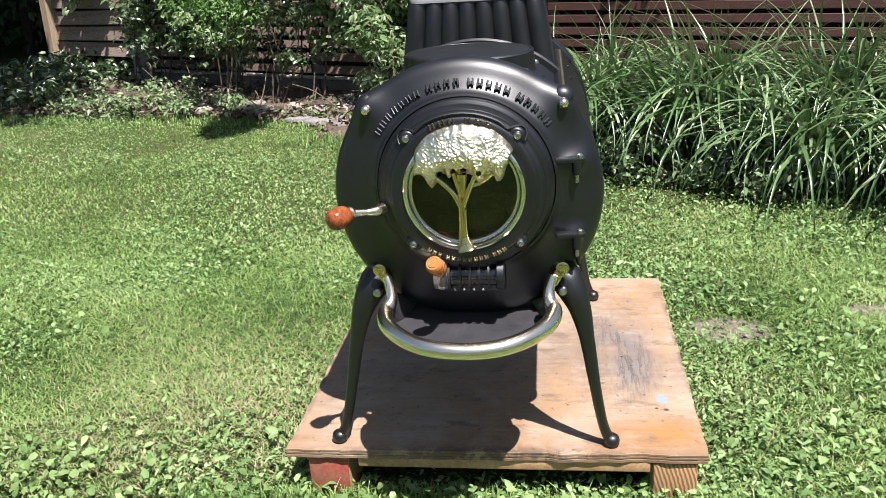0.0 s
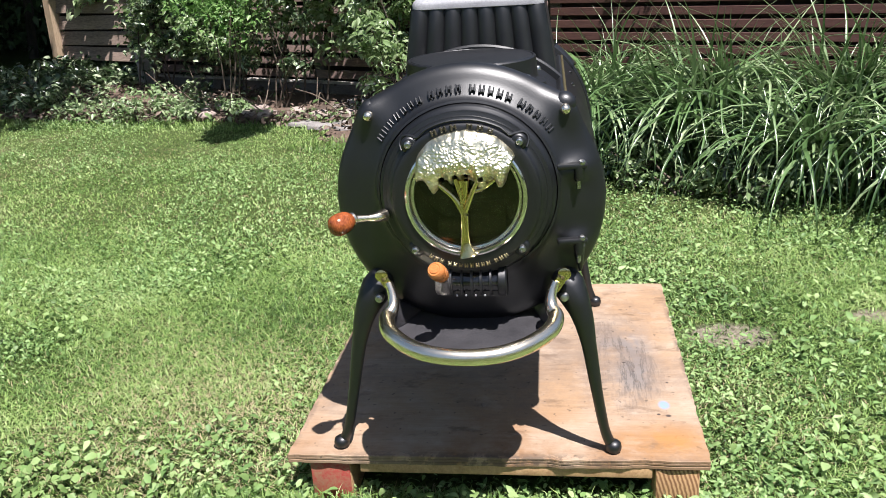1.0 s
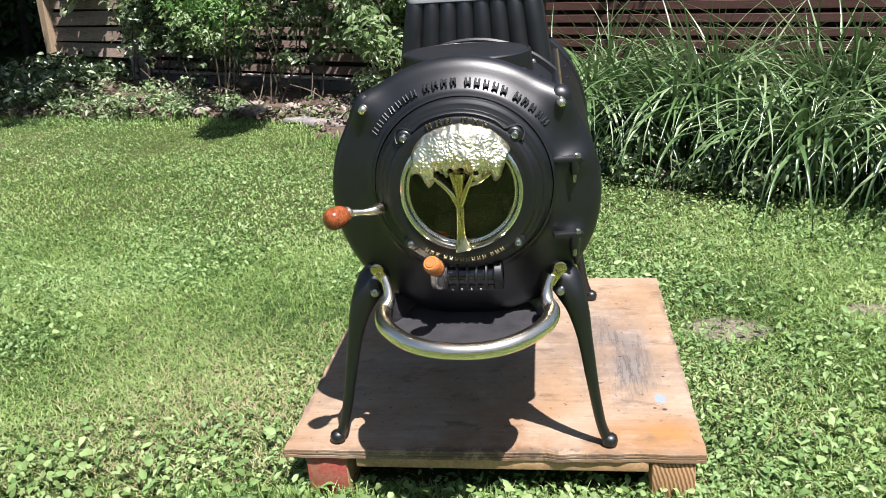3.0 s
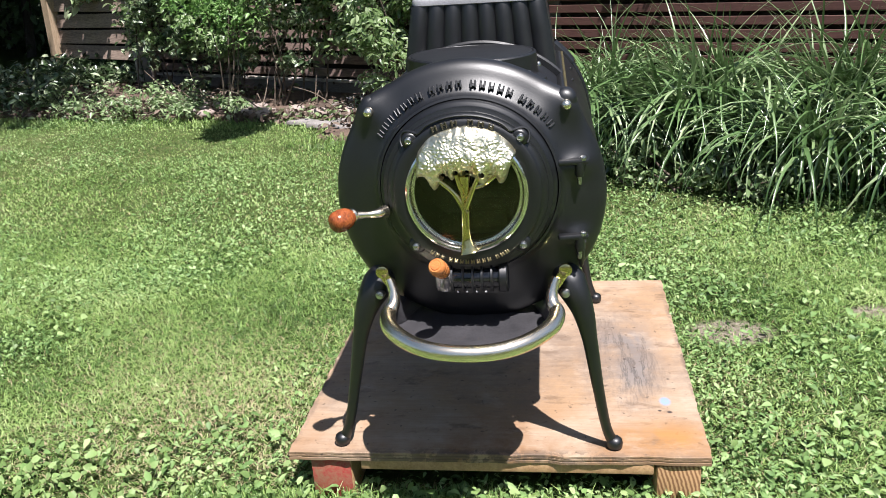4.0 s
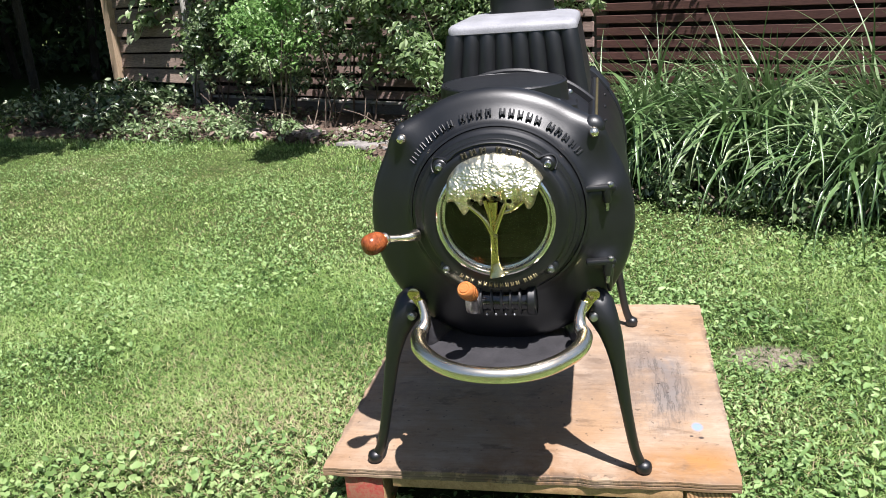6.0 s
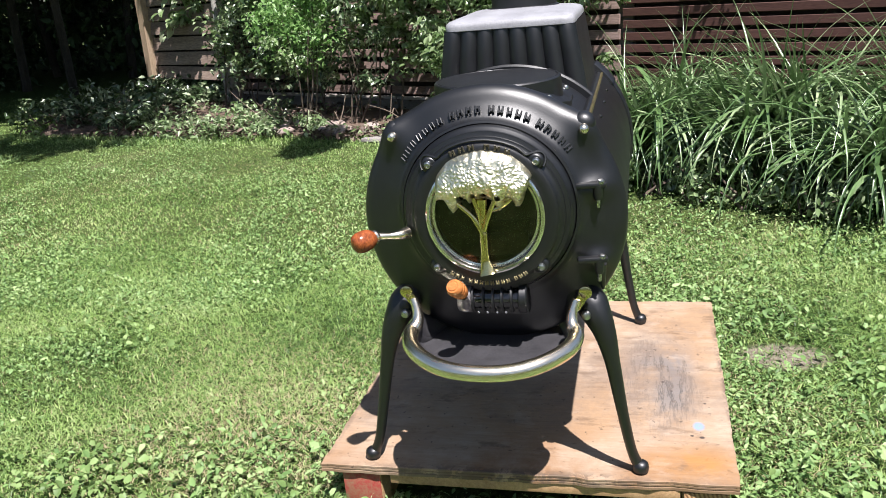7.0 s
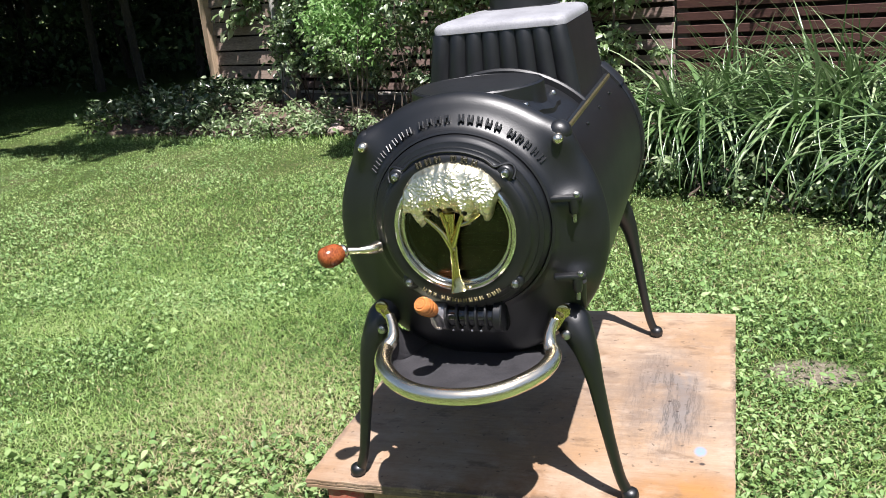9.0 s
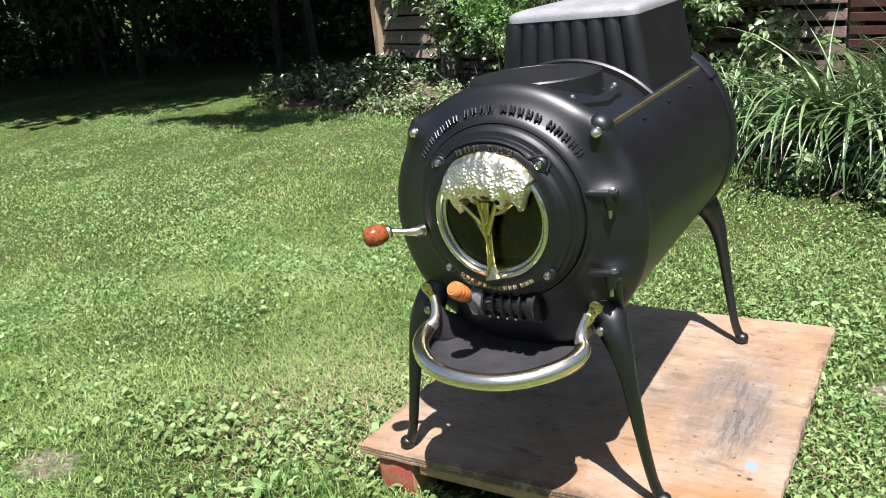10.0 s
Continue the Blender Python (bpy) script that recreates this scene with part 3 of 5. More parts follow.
def ornament_crown():
    """A broad leafy crown cast in low relief: lumpy leaves on a solid back."""
    bm = bmesh.new()
    nx, nz, grid = 200, 136, {}
    for i in range(nx + 1):
        for j in range(nz + 1):
            x, z = -0.084 + 0.174 * i / nx, 0.640 + 0.118 * j / nz
            xs = x - 0.004
            wob = 0.0028 * noise.noise(Vector((x * 85, z * 40, 1.0)))
            top = 0.694 + 0.060 * math.sqrt(max(0, 1 - (xs / 0.083) ** 2)) + wob
            low = 0.672 - 0.021 * (0.5 + 0.5 * math.cos(x * 165 + 1.9)) * smoothstep(0.012, 0.03, abs(x)) + 1.25 * max(0, x - 0.056) + 0.9 * max(0, -x - 0.068) + wob
            gap = any((x - hx) ** 2 + ((z - hz) * 0.8) ** 2 < hr * hr for hx, hz, hr in ((-0.036, 0.676, 0.0042), (-0.013, 0.681, 0.004), (0.004, 0.682, 0.0045), (0.029, 0.679, 0.004)))
            inside = abs(xs) < 0.0825 + wob and low < z < top and not gap
            edge = min(top - z, z - low, 0.084 - abs(xs)) if inside else 0
            if inside and edge > 0:
                k = max(0, min(1, (z - low) / (top - low)))
                dome = 0.006 * smoothstep(0.0, 0.01, edge) + 0.039 * math.sqrt(max(0, 1 - (xs / 0.086) ** 2)) * (smoothstep(-0.05, 0.5, k) * (1 - k) ** 0.8)
                warp = 0.006 * noise.noise(Vector((x * 60, z * 60, 2.0)))
                near = noise.voronoi(Vector(((x + warp) * 150, (z - warp) * 175, 4.0)))[0]
                lump = (0.0007 + 0.0040 * (1 - k)) * min(1.0, (near[1] - near[0]) * 1.7) + (0.0008 + 0.0022 * (1 - k)) * noise.noise(Vector((x * 90, z * 110, 7.0)))
                grid[i, j] = bm.verts.new((x - 0.001, -0.0560 - dome - lump, z))
    for (i, j), v in list(grid.items()):
        q = [grid.get(k) for k in ((i, j), (i + 1, j), (i + 1, j + 1), (i, j + 1))]
        if all(q):
            bm.faces.new(q)
    rim = [e for e in bm.edges if len(e.link_faces) == 1]
    made = bmesh.ops.extrude_edge_only(bm, edges=rim)
    for v in made["geom"]:
        if isinstance(v, bmesh.types.BMVert):
            v.co.y = -0.050
    loose = [v for v in bm.verts if not v.link_faces]
    bmesh.ops.delete(bm, geom=loose, context="VERTS")
    return bm


tree = part("ornament_crown", ornament_crown(), TREE_BRASS, door, "bright cast-brass leafy tree crown", angle=80)
part("ornament_trunk", join(
    tube([(0.001, -0.0630, 0.541), (-0.001, -0.0622, 0.550), (-0.003, -0.0605, 0.564), (-0.003, -0.0600, 0.585), (-0.002, -0.0610, 0.63), (-0.001, -0.066, 0.675)], [0.0175, 0.0115, 0.0078, 0.0062, 0.0068, 0.0095], 14, flat=0.6),
    tube([(-0.001, -0.064, 0.612), (-0.012, -0.066, 0.636), (-0.022, -0.067, 0.650), (-0.042, -0.067, 0.668)], [0.0055, 0.0046, 0.0038, 0.003], 10),
    tube([(-0.001, -0.064, 0.62), (0.011, -0.066, 0.65), (0.021, -0.068, 0.672)], [0.0055, 0.0045, 0.0038], 10),
    tube([(-0.002, -0.064, 0.635), (-0.008, -0.066, 0.655), (-0.014, -0.068, 0.678)], [0.0045, 0.004, 0.0034], 10),
    tube([(-0.002, -0.066, 0.585), (-0.004, -0.067, 0.62), (-0.006, -0.069, 0.66)], [0.002, 0.0026, 0.003], 8),
    tube([(0.013, -0.066, 0.655), (0.030, -0.067, 0.660), (0.05, -0.067, 0.674)], [0.0038, 0.0032, 0.0026], 10)), BRASS, door, "golden cast-brass tree trunk")
part("firebox_back", lathe([(0.0, 0.16), (0.12, 0.16), (0.14, 0.10), (0.135, 0.0), (0.118, 0.0)], 48), SOOT, stove, "brown lined firebox behind the glass")
part("fire_logs", join(spun([(0, 0.0), (0, 0.02), (0.12, 0.022), (0.12, 0)], (-0.06, 0.03, 0.56), (1, 0.1, 0.02), 14), spun([(0, 0.0), (0, 0.018), (0.1, 0.019), (0.1, 0)], (-0.03, 0.07, 0.575), (1, -0.2, 0.1), 14)), SOOT, stove)

# door handle
handle = part("door_handle", tube([(-0.143, -0.040, 0.609), (-0.150, -0.055, 0.611), (-0.165, -0.066, 0.613), (-0.185, -0.078, 0.616)], [0.0115, 0.0085, 0.0055, 0.0068], 18), NICKEL, door, "nickel door handle")
hd = Vector((-0.62, -0.74, -0.1)).normalized()
part("collar", spun([(-0.004, 0.009), (0, 0.012), (0.004, 0.012), (0.006, 0.009)], (-0.187, -0.079, 0.6165), hd, 20), NICKEL, handle)
part("knob", spun([(-0.022, 0.0), (-0.0215, 0.010), (-0.018, 0.0145), (-0.010, 0.018), (0.001, 0.019), (0.010, 0.018), (0.016, 0.0155), (0.0195, 0.0105), (0.021, 0.005), (0.021, 0.0)], (-0.2035, -0.0985, 0.6145), hd, 28), KNOB, handle, "glossy orange-brown turned wooden knob")

# hinges
for z, y in ((0.672, 0.004), (0.543, -0.006)):
    hinge = part("hinge", join(
        block((0.052, 0.017, 0.010), (0.175, y - 0.010, z + 0.006), 0.0035, 2, Matrix.Rotation(radians(9), 4, "Z")),
        spun([(-0.020, 0.0), (-0.020, 0.0062), (-0.016, 0.0078), (0.0, 0.0085), (0.004, 0.0085)], (0.186, y - 0.009, z), (0, 0, 1), 20),
        # Tapering piece below fills the shape of the strap's cast shadow.
        tube([(0.187, y + 0.010, z - 0.010), (0.188, y + 0.014, z - 0.03), (0.190, y + 0.024, z - 0.062)], [0.011, 0.008, 0.003], 12)), IRON, door, "cast hinge strap with pin")
    part("hinge_pin", spun([(-0.034, 0.0), (-0.034, 0.0036), (-0.020, 0.0038), (-0.019, 0.0)], (0.186, y - 0.009, z), (0, 0, 1), 14), STEEL, hinge, "bright pin end")
    part("hinge_bolt", spun([(-0.002, 0.0058), (0.0015, 0.0058), (0.004, 0.0044), (0.005, 0.0)], (0.192, y - 0.011, z + 0.011), (0, -0.2, 1), 18), STEEL, hinge, "bright domed hinge bolt")

# draught control
damper = part("draught_control", join(
    spun([(0.0, 0.0), (0.0, 0.017), (0.123, 0.017), (0.123, 0.0)], (-0.062, -0.026, 0.482), (1, 0, 0), 28),
    spun([(0, 0.0), (0, 0.026), (0.002, 0.028), (0.013, 0.028), (0.015, 0.026), (0.015, 0.0)], (0.047, -0.026, 0.482), (1, 0, 0), 32),
    block((0.125, 0.03, 0.07), (0.0, -0.005, 0.48), 0.006)), IRON, stove, "ribbed barrel-shaped draught control")
part("hub", spun([(0, 0.0), (0, 0.023), (0.002, 0.0255), (0.024, 0.0265), (0.026, 0.0245), (0.026, 0.0)], (-0.062, -0.026, 0.482), (1, 0, 0), 32), DULL_STEEL, damper, "dull bare-metal end of the draught barrel")
part("inner_barrel", spun([(0, 0.0), (0, 0.0195), (0.083, 0.0195), (0.083, 0.0)], (-0.036, -0.0265, 0.4815), (1, 0, 0), 32), GLOSS_IRON, damper, "glossy black inner barrel")
for x in (-0.025, -0.009, 0.008, 0.024):
    part("stud", spun([(0, 0.0026), (0.002, 0.0022), (0.003, 0.0)], (x, -0.043, 0.4605), (0, -0.75, -0.6), 10), STEEL, damper)
for x in (-0.036, -0.017, 0.0, 0.016, 0.033):
    part("rib", spun([(0, 0.018), (0, 0.0265), (0.0035, 0.0265), (0.0035, 0.018)], (x, -0.026, 0.482), (1, 0, 0), 28), IRON, damper)
lever = part("lever", join(tube([(-0.046, -0.05, 0.474), (-0.041, -0.066, 0.488), (-0.040, -0.084, 0.506)], [0.0085, 0.007, 0.0055], 14), block((0.014, 0.02, 0.02), (-0.046, -0.05, 0.476), 0.004)), DULL_STEEL, damper, "dull steel lever arm")
part("knob", spun([(-0.025, 0.0), (-0.0245, 0.009), (-0.019, 0.0125), (-0.010, 0.0143), (-0.003, 0.0150), (-0.002, 0.0144), (-0.001, 0.0150), (0.005, 0.0152), (0.006, 0.0145), (0.007, 0.0150), (0.013, 0.0145), (0.017, 0.0125), (0.0185, 0.0110), (0.0180, 0.0085), (0.0195, 0.0075), (0.0205, 0.0)], (-0.047, -0.100, 0.527), (-0.22, -0.74, 0.62), 26), KNOB_PALE, lever, "pale orange turned wooden knob")

# ash lip and foot rail
RAIL = [(0.146, -0.021, 0.476), (0.138, -0.030, 0.453), (0.138, -0.040, 0.436), (0.146, -0.058, 0.424), (0.134, -0.100, 0.418), (0.097, -0.144, 0.414), (0.052, -0.171, 0.412), (0.0, -0.179, 0.411)]
RAIL = RAIL + [(-x - 0.004, y, z) for x, y, z in RAIL[-2::-1]]


def lip_mesh():
    """A shallow bowl from the rail back under the barrel, its sides rising to the brackets."""
    bm = bmesh.new()
    up, down = [], []
    pts = [Vector(p) for p in RAIL]
    n = len(pts) - 1
    for i in range(n):
        for k in range(6 if i < n - 1 else 7):
            t = k / 6
            p0, p1, p2, p3 = pts[max(i - 1, 0)], pts[i], pts[i + 1], pts[min(i + 2, n)]
            p = 0.5 * (2 * p1 + (p2 - p0) * t + (2 * p0 - 5 * p1 + 4 * p2 - p3) * t * t + (3 * p1 - p0 - 3 * p2 + p3) * t ** 3)
            rise = smoothstep(0.42, 0.47, p.z)
            back = Vector((p.x * (0.72 + 0.12 * rise), 0.07, 0.382 + 0.03 * rise))
            row = []
            for f in (0.0, 0.05, 0.1, 0.16, 0.24, 0.35, 0.5, 0.7, 1.0):
                q = p.lerp(back, f)
                q.z = back.z + (p.z - 0.004 - back.z) * (1 - f) ** (7 - 4.5 * rise)
                row.append(q)
            up.append([bm.verts.new(q) for q in row])
            down.append([bm.verts.new(q - Vector((0, 0, 0.006))) for q in row])
    grid_faces(bm, up)
    grid_faces(bm, down)
    for a, b in zip(range(len(up) - 1), range(1, len(up))):
        for e in (0, -1):
            bm.faces.new((up[a][e], up[b][e], down[b][e], down[a][e]))
    for row, low in ((up[0], down[0]), (up[-1], down[-1])):
        for k in range(len(row) - 1):
            bm.faces.new((row[k], row[k + 1], low[k + 1], low[k]))
    return bm


part("ash_lip", lip_mesh(), TRAY, stove, "dark cast ash lip")
part("foot_rail", tube(RAIL, [0.008, 0.0095, 0.0115, 0.0140, 0.0148, 0.0145, 0.0142, 0.014, 0.0142, 0.0145, 0.0148, 0.0140, 0.0115, 0.0095, 0.008], 24, smooth_steps=8), NICKEL, stove, "polished nickel curved foot rail")
for sx in (-1, 1):
    t = Matrix.Rotation(radians(sx * 32), 4, "Y")
    br = part("bracket", join(block((0.018, 0.006, 0.036), (sx * 0.152, -0.0225, 0.475), 0.0028, 2, t), spun([(0, 0.0), (0, 0.0115), (0.006, 0.0115), (0.0075, 0.009), (0.0075, 0)], (sx * 0.161, -0.0185, 0.490), (0, -1, 0), 20)), BRASS, stove, "polished brass rail bracket")
    for dz in (0.013, -0.004):
        part("screw", spun([(-0.002, 0.0048), (0.002, 0.0044), (0.0032, 0.002), (0.0032, 0.0)], (sx * (0.152 + dz * 0.53), -0.0235, 0.473 + dz * 0.85), (0, -1, 0), 14), TARNISH, br)


# legs
def leg_path(y, sx, back):
    lean = lambda z: -0.0145 * (CZ - z) / 0.52
    pts = [(0.146, 0.492), (0.174, 0.452), (0.197, 0.405), (0.212, 0.345), (0.231, 0.240), (0.248, 0.158), (0.262, 0.121)]
    dy = [0.06, 0.018, 0.003, 0.0, 0.004, 0.010, 0.012]
    return [(sx * x + lean(z), y + (d if not back else 0.03 - d * 0.6), z) for (x, z), d in zip(pts, dy)]


def leg(y, sx, back=False):
    p = leg_path(y, sx, back)
    ob = part("leg", tube(p, [0.016, 0.030, 0.0205, 0.0138, 0.0105, 0.0095, 0.0105], 18, flat=1.0, smooth_steps=7), IRON, stove, "curved tapering black cabriole leg")
    fx, fy = p[-1][:2]
    part("foot_pad", spun([(-0.0125, 0.0), (-0.0125, 0.010), (-0.008, 0.0145), (0.0, 0.0155), (0.007, 0.0135), (0.0115, 0.008), (0.0125, 0.0)], (fx + sx * 0.004, fy - 0.002, PT + 0.0125), (0, 0, 1), 22), IRON, ob)
    return ob


for sx in (-1, 1):
    lg = leg(0.0, sx)
    part("leg_bolt", spun([(-0.012, 0.0088), (0.003, 0.0088), (0.008, 0.0068), (0.0095, 0.003), (0.0098, 0.0)], (sx * 0.166 - 0.005, -0.010, 0.442), (0, -1, 0), 20), STEEL, lg, "bright domed bolt")
    leg(0.655, sx, True)

# drum, seams, top
part("drum", lathe([(0.222, 0.045), (0.2325, 0.052), (0.2325, 0.655), (0.22, 0.66)], 140, 136.5, 403.5, (0, BZ)), SHEET, stove, "rolled black sheet-steel drum")
part("rear_ring", lathe([(0.0, 0.690), (0.21, 0.692), (0.228, 0.698), (0.235, 0.694), (0.2380, 0.684), (0.2385, 0.664), (0.2375, 0.652), (0.2345, 0.647), (0.21, 0.646)], 128, centre=(0, BZ)), IRON, stove, "cast rear ring and back plate")
part("top_casting", lathe([(0.18, 0.06), (0.2195, 0.06), (0.2205, 0.1), (0.2205, 0.65), (0.18, 0.665)], 60, 40, 140, (0, BZ)), IRON, stove, "cast top plate of the barrel")
for sx in (-1, 1):
    a = radians(90 - sx * 46.5)
    c = (math.cos(a) * 0.2325, 0.352, BZ + math.sin(a) * 0.2325)
    t = Matrix.Rotation(-a, 4, "Y")
    bar = part("seam_bar", block((0.016, 0.60, 0.02), (math.cos(a) * 0.2245, 0.355, BZ + math.sin(a) * 0.2245), 0.004, 2, t), IRON, stove)
    part("seam_strip", block((0.005, 0.59, 0.009), c, 0.0015, 1, Matrix.Rotation(-a + radians(40 * sx), 4, "Y")), TARNISH, bar, "thin tarnished brassy seam strip")
    for y in (0.19, 0.34, 0.49):
        a2 = radians(90 - sx * 52)
        part("rivet", spun([(0, 0.0035), (0.003, 0.003), (0.0045, 0.0)], (math.cos(a2) * 0.234, y, BZ + math.sin(a2) * 0.234), (math.cos(a2), 0, math.sin(a2)), 10), IRON, bar)
    part("rear_lug", lathe([(0.222, 0.628), (0.238, 0.630), (0.2425, 0.637), (0.2445, 0.650), (0.2440, 0.672), (0.241, 0.684), (0.230, 0.690), (0.222, 0.628)], 14, 90 - sx * 47 - 7.5, 90 - sx * 47 + 7.5, (0, BZ)), IRON, stove)


def lid_boss():
    bm = bmesh.new()
    n = 80
    cx, cy = 0.0, 0.163
    barrel = lambda x: BZ + math.sqrt(max(0.0, 0.222 ** 2 - x * x))
    rows = []
    for r, mode in ((0.140, "foot"), (0.138, "flange"), (0.124, "flange"), (0.119, "root"), (0.1165, 0.8385), (0.1145, 0.8405), (0.112, 0.8405), (0.1105, 0.8385), (0.109, 0.8405), (0.06, 0.8412), (0.0005, 0.8415)):
        row = []
        for k in range(n):
            a = 2 * math.pi * k / n
            ears = max(math.exp(-((a - radians(e)) / 0.2) ** 2) for e in (31, 149, 220, 320))
            q = r + (0.016 * ears - 0.004 if r > 0.121 else 0.0)
            x, y = cx + q * math.cos(a), cy + q * math.sin(a) * (0.97 if r > 0.117 else 1)
            z = {"foot": barrel(x) - 0.006, "flange": barrel(x) + 0.0055, "root": min(barrel(x) + 0.008, 0.836)}.get(mode, mode)
            row.append(bm.verts.new((x, y, min(z, 0.8415))))
        rows.append(row)
    grid_faces(bm, rows, close_v=True)
    return bm


lid = part("cooking_lid", lid_boss(), IRON, stove, "round flat cast-iron cooking lid")
for x, y in ((0.103, 0.075), (0.118, 0.235), (-0.103, 0.075)):
    z = BZ + math.sqrt(0.222 ** 2 - x * x)
    part("lid_bolt", spun([(0, 0.006), (0.004, 0.006), (0.007, 0.004), (0.008, 0.0)], (x, y, z + 0.004), (0, 0, 1), 16), STEEL, lid, "small bright bolt")


def heat_box():
    """Tapered box with rounded flutes down its front."""
    bm = bmesh.new()
    prof = []
    fl, seg = 8, 10
    for i in range(fl * seg + 1):
        t = i / (fl * seg)
        prof.append((-1 + 2 * t, 0.0, -0.0088 * abs(math.sin(math.pi * t * fl)) ** 0.85))
    prof += [(1.02, 0.012, 0), (1.02, 0.2, 0), (1.02, 0.6, 0), (1.02, 1.0, 0), (0.5, 1.0, 0), (-0.5, 1.0, 0), (-1.02, 1.0, 0), (-1.02, 0.6, 0), (-1.02, 0.2, 0), (-1.02, 0.012, 0)]
    rows = []
    for z, hw, y0, y1 in ((0.745, 0.156, 0.326, 0.650), (0.80, 0.148, 0.329, 0.646), (0.86, 0.139, 0.332, 0.642), (0.900, 0.1325, 0.334, 0.639), (0.914, 0.1305, 0.335, 0.638)):
        rows.append([bm.verts.new((u * hw, y0 + v * (y1 - y0) + f * (1 if z < 0.91 else 0.6), z)) for u, v, f in prof])
    grid_faces(bm, rows, close_v=True)
    return bm


box = part("heat_box", heat_box(), IRON, stove, "fluted tapered cast-iron flue box")


def box_top():
    bm = bmesh.new()
    loop = []
    hw, y0, y1, r = 0.132, 0.328, 0.645, 0.024
    for cx, cy, a0 in ((hw - r, y0 + r, -90), (hw - r, y1 - r, 0), (-hw + r, y1 - r, 90), (-hw + r, y0 + r, 180)):
        for k in range(9):
            a = radians(a0 + 90 * k / 8)
            loop.append((cx + r * math.cos(a), cy + r * math.sin(a)))
    cy = (y0 + y1) / 2
    rows = []
    for z, s in ((0.913, 0.985), (0.9145, 1.0), (0.922, 1.0), (0.928, 0.985), (0.932, 0.95), (0.936, 0.85), (0.940, 0.6), (0.942, 0.3), (0.9425, 0.01)):
        rows.append([bm.verts.new((x * s, cy + (y - cy) * s, z)) for x, y in loop])
    grid_faces(bm, rows, close_v=True)
    bm.faces.new(rows[0])
    bm.faces.new(rows[-1])
    return bm


part("box_top", box_top(), GREY_TOP, box, "pale grey crowned cast top plate")
part("flue_collar", spun([(0, 0.078), (0.003, 0.078), (0.005, 0.0725), (0.034, 0.0715), (0.036, 0.074), (0.042, 0.074), (0.044, 0.0715), (0.044, 0.067), (0.0, 0.066)], (0.004, 0.560, 0.9385), (0, 0, 1), 64), IRON, box, "round black flue collar")
part("saddle_arch", lathe([(0.214, 0.306), (0.231, 0.306), (0.2345, 0.310), (0.2345, 0.318), (0.231, 0.322), (0.214, 0.326)], 70, 45, 135, (0, BZ)), IRON, box, "raised arched flange in front of the flue box")
for sx in (-1, 1):
    part("saddle_bolt", spun([(0, 0.006), (0.004, 0.006), (0.007, 0.003), (0.0075, 0.0)], (sx * 0.142, 0.334, 0.797), (sx * 0.5, -0.2, 0.8), 14), STEEL, box)
# ---- fence ----
fence = thing("fence", "red-brown horizontal board fence, weathered grey near its free end", "fence", kind="structure")
ROT = Matrix.Rotation(FA, 4, "Z")


def shared_box(name, size, material, bevel=0.003):
    bm = block(size, (0, 0, 0), bevel, 1)
    bmesh.ops.recalc_face_normals(bm, faces=bm.faces)
    me = bpy.data.meshes.new(name)
    bm.to_mesh(me)
    bm.free()
    me.materials.append(material)
    return me


def place(name, me, at, parent, turn=0.0, tilt=0.0):
    ob = new(name, me)
    ob.parent = parent
    ob.matrix_basis = Matrix.Translation(at) @ ROT @ Matrix.Rotation(radians(turn), 4, "Y") @ Matrix.Rotation(radians(tilt), 4, "X")
    return ob


FZ = -0.075  # soil at the foot of the fence
rng = random.Random(2)
slat = shared_box("board", (2.04, 0.018, 0.066), FENCE_PALE)
narrow = shared_box("board", (2.04, 0.018, 0.05), FENCE_RED)
# Dark backing set behind the slats, its colour standing in for shade.
back = shared_box("dark_backing", (2.04, 0.012, 0.075), GAP_SHADE)
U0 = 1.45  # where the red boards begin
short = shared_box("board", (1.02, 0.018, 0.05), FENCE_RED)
short_back = shared_box("dark_backing", (1.02, 0.012, 0.16), GAP_SHADE)
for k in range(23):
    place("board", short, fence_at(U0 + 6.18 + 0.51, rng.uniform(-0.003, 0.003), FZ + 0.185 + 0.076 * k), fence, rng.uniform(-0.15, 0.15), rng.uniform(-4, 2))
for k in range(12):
    place("dark_backing", short_back, fence_at(U0 + 6.18 + 0.51, -0.07, FZ + 0.11 + 0.152 * k), fence)
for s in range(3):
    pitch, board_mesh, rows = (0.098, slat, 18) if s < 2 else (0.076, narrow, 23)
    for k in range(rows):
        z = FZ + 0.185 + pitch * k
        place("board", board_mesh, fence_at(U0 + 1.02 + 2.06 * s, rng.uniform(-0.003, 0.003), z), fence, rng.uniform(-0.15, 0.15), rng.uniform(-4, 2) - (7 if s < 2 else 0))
        place("dark_backing", back, fence_at(U0 + 1.02 + 2.06 * s, -0.07, z + pitch / 2), fence)
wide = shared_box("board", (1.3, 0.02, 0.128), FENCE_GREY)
place("dark_backing", shared_box("dark_backing", (1.3, 0.012, 1.86), GAP_SHADE), fence_at(0.87, -0.06, FZ + 1.19), fence)
for k in range(1, 13):
    z = FZ + 0.153 + 0.147 * k
    place("board", wide, fence_at(0.87, 0.01 + rng.uniform(-0.003, 0.003), z), fence, rng.uniform(-0.7, 0.7), -rng.uniform(7, 13))
low_back = shared_box("dark_backing", (2.04, 0.012, 0.16), GAP_SHADE)
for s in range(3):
    place("dark_backing", low_back, fence_at(U0 + 1.02 + 2.06 * s, -0.05, FZ + 0.11), fence)
ledge = shared_box("ledge", (2.04, 0.06, 0.018), LEDGE)
kick = shared_box("kick_board", (2.04, 0.03, 0.10), BASEBOARD)
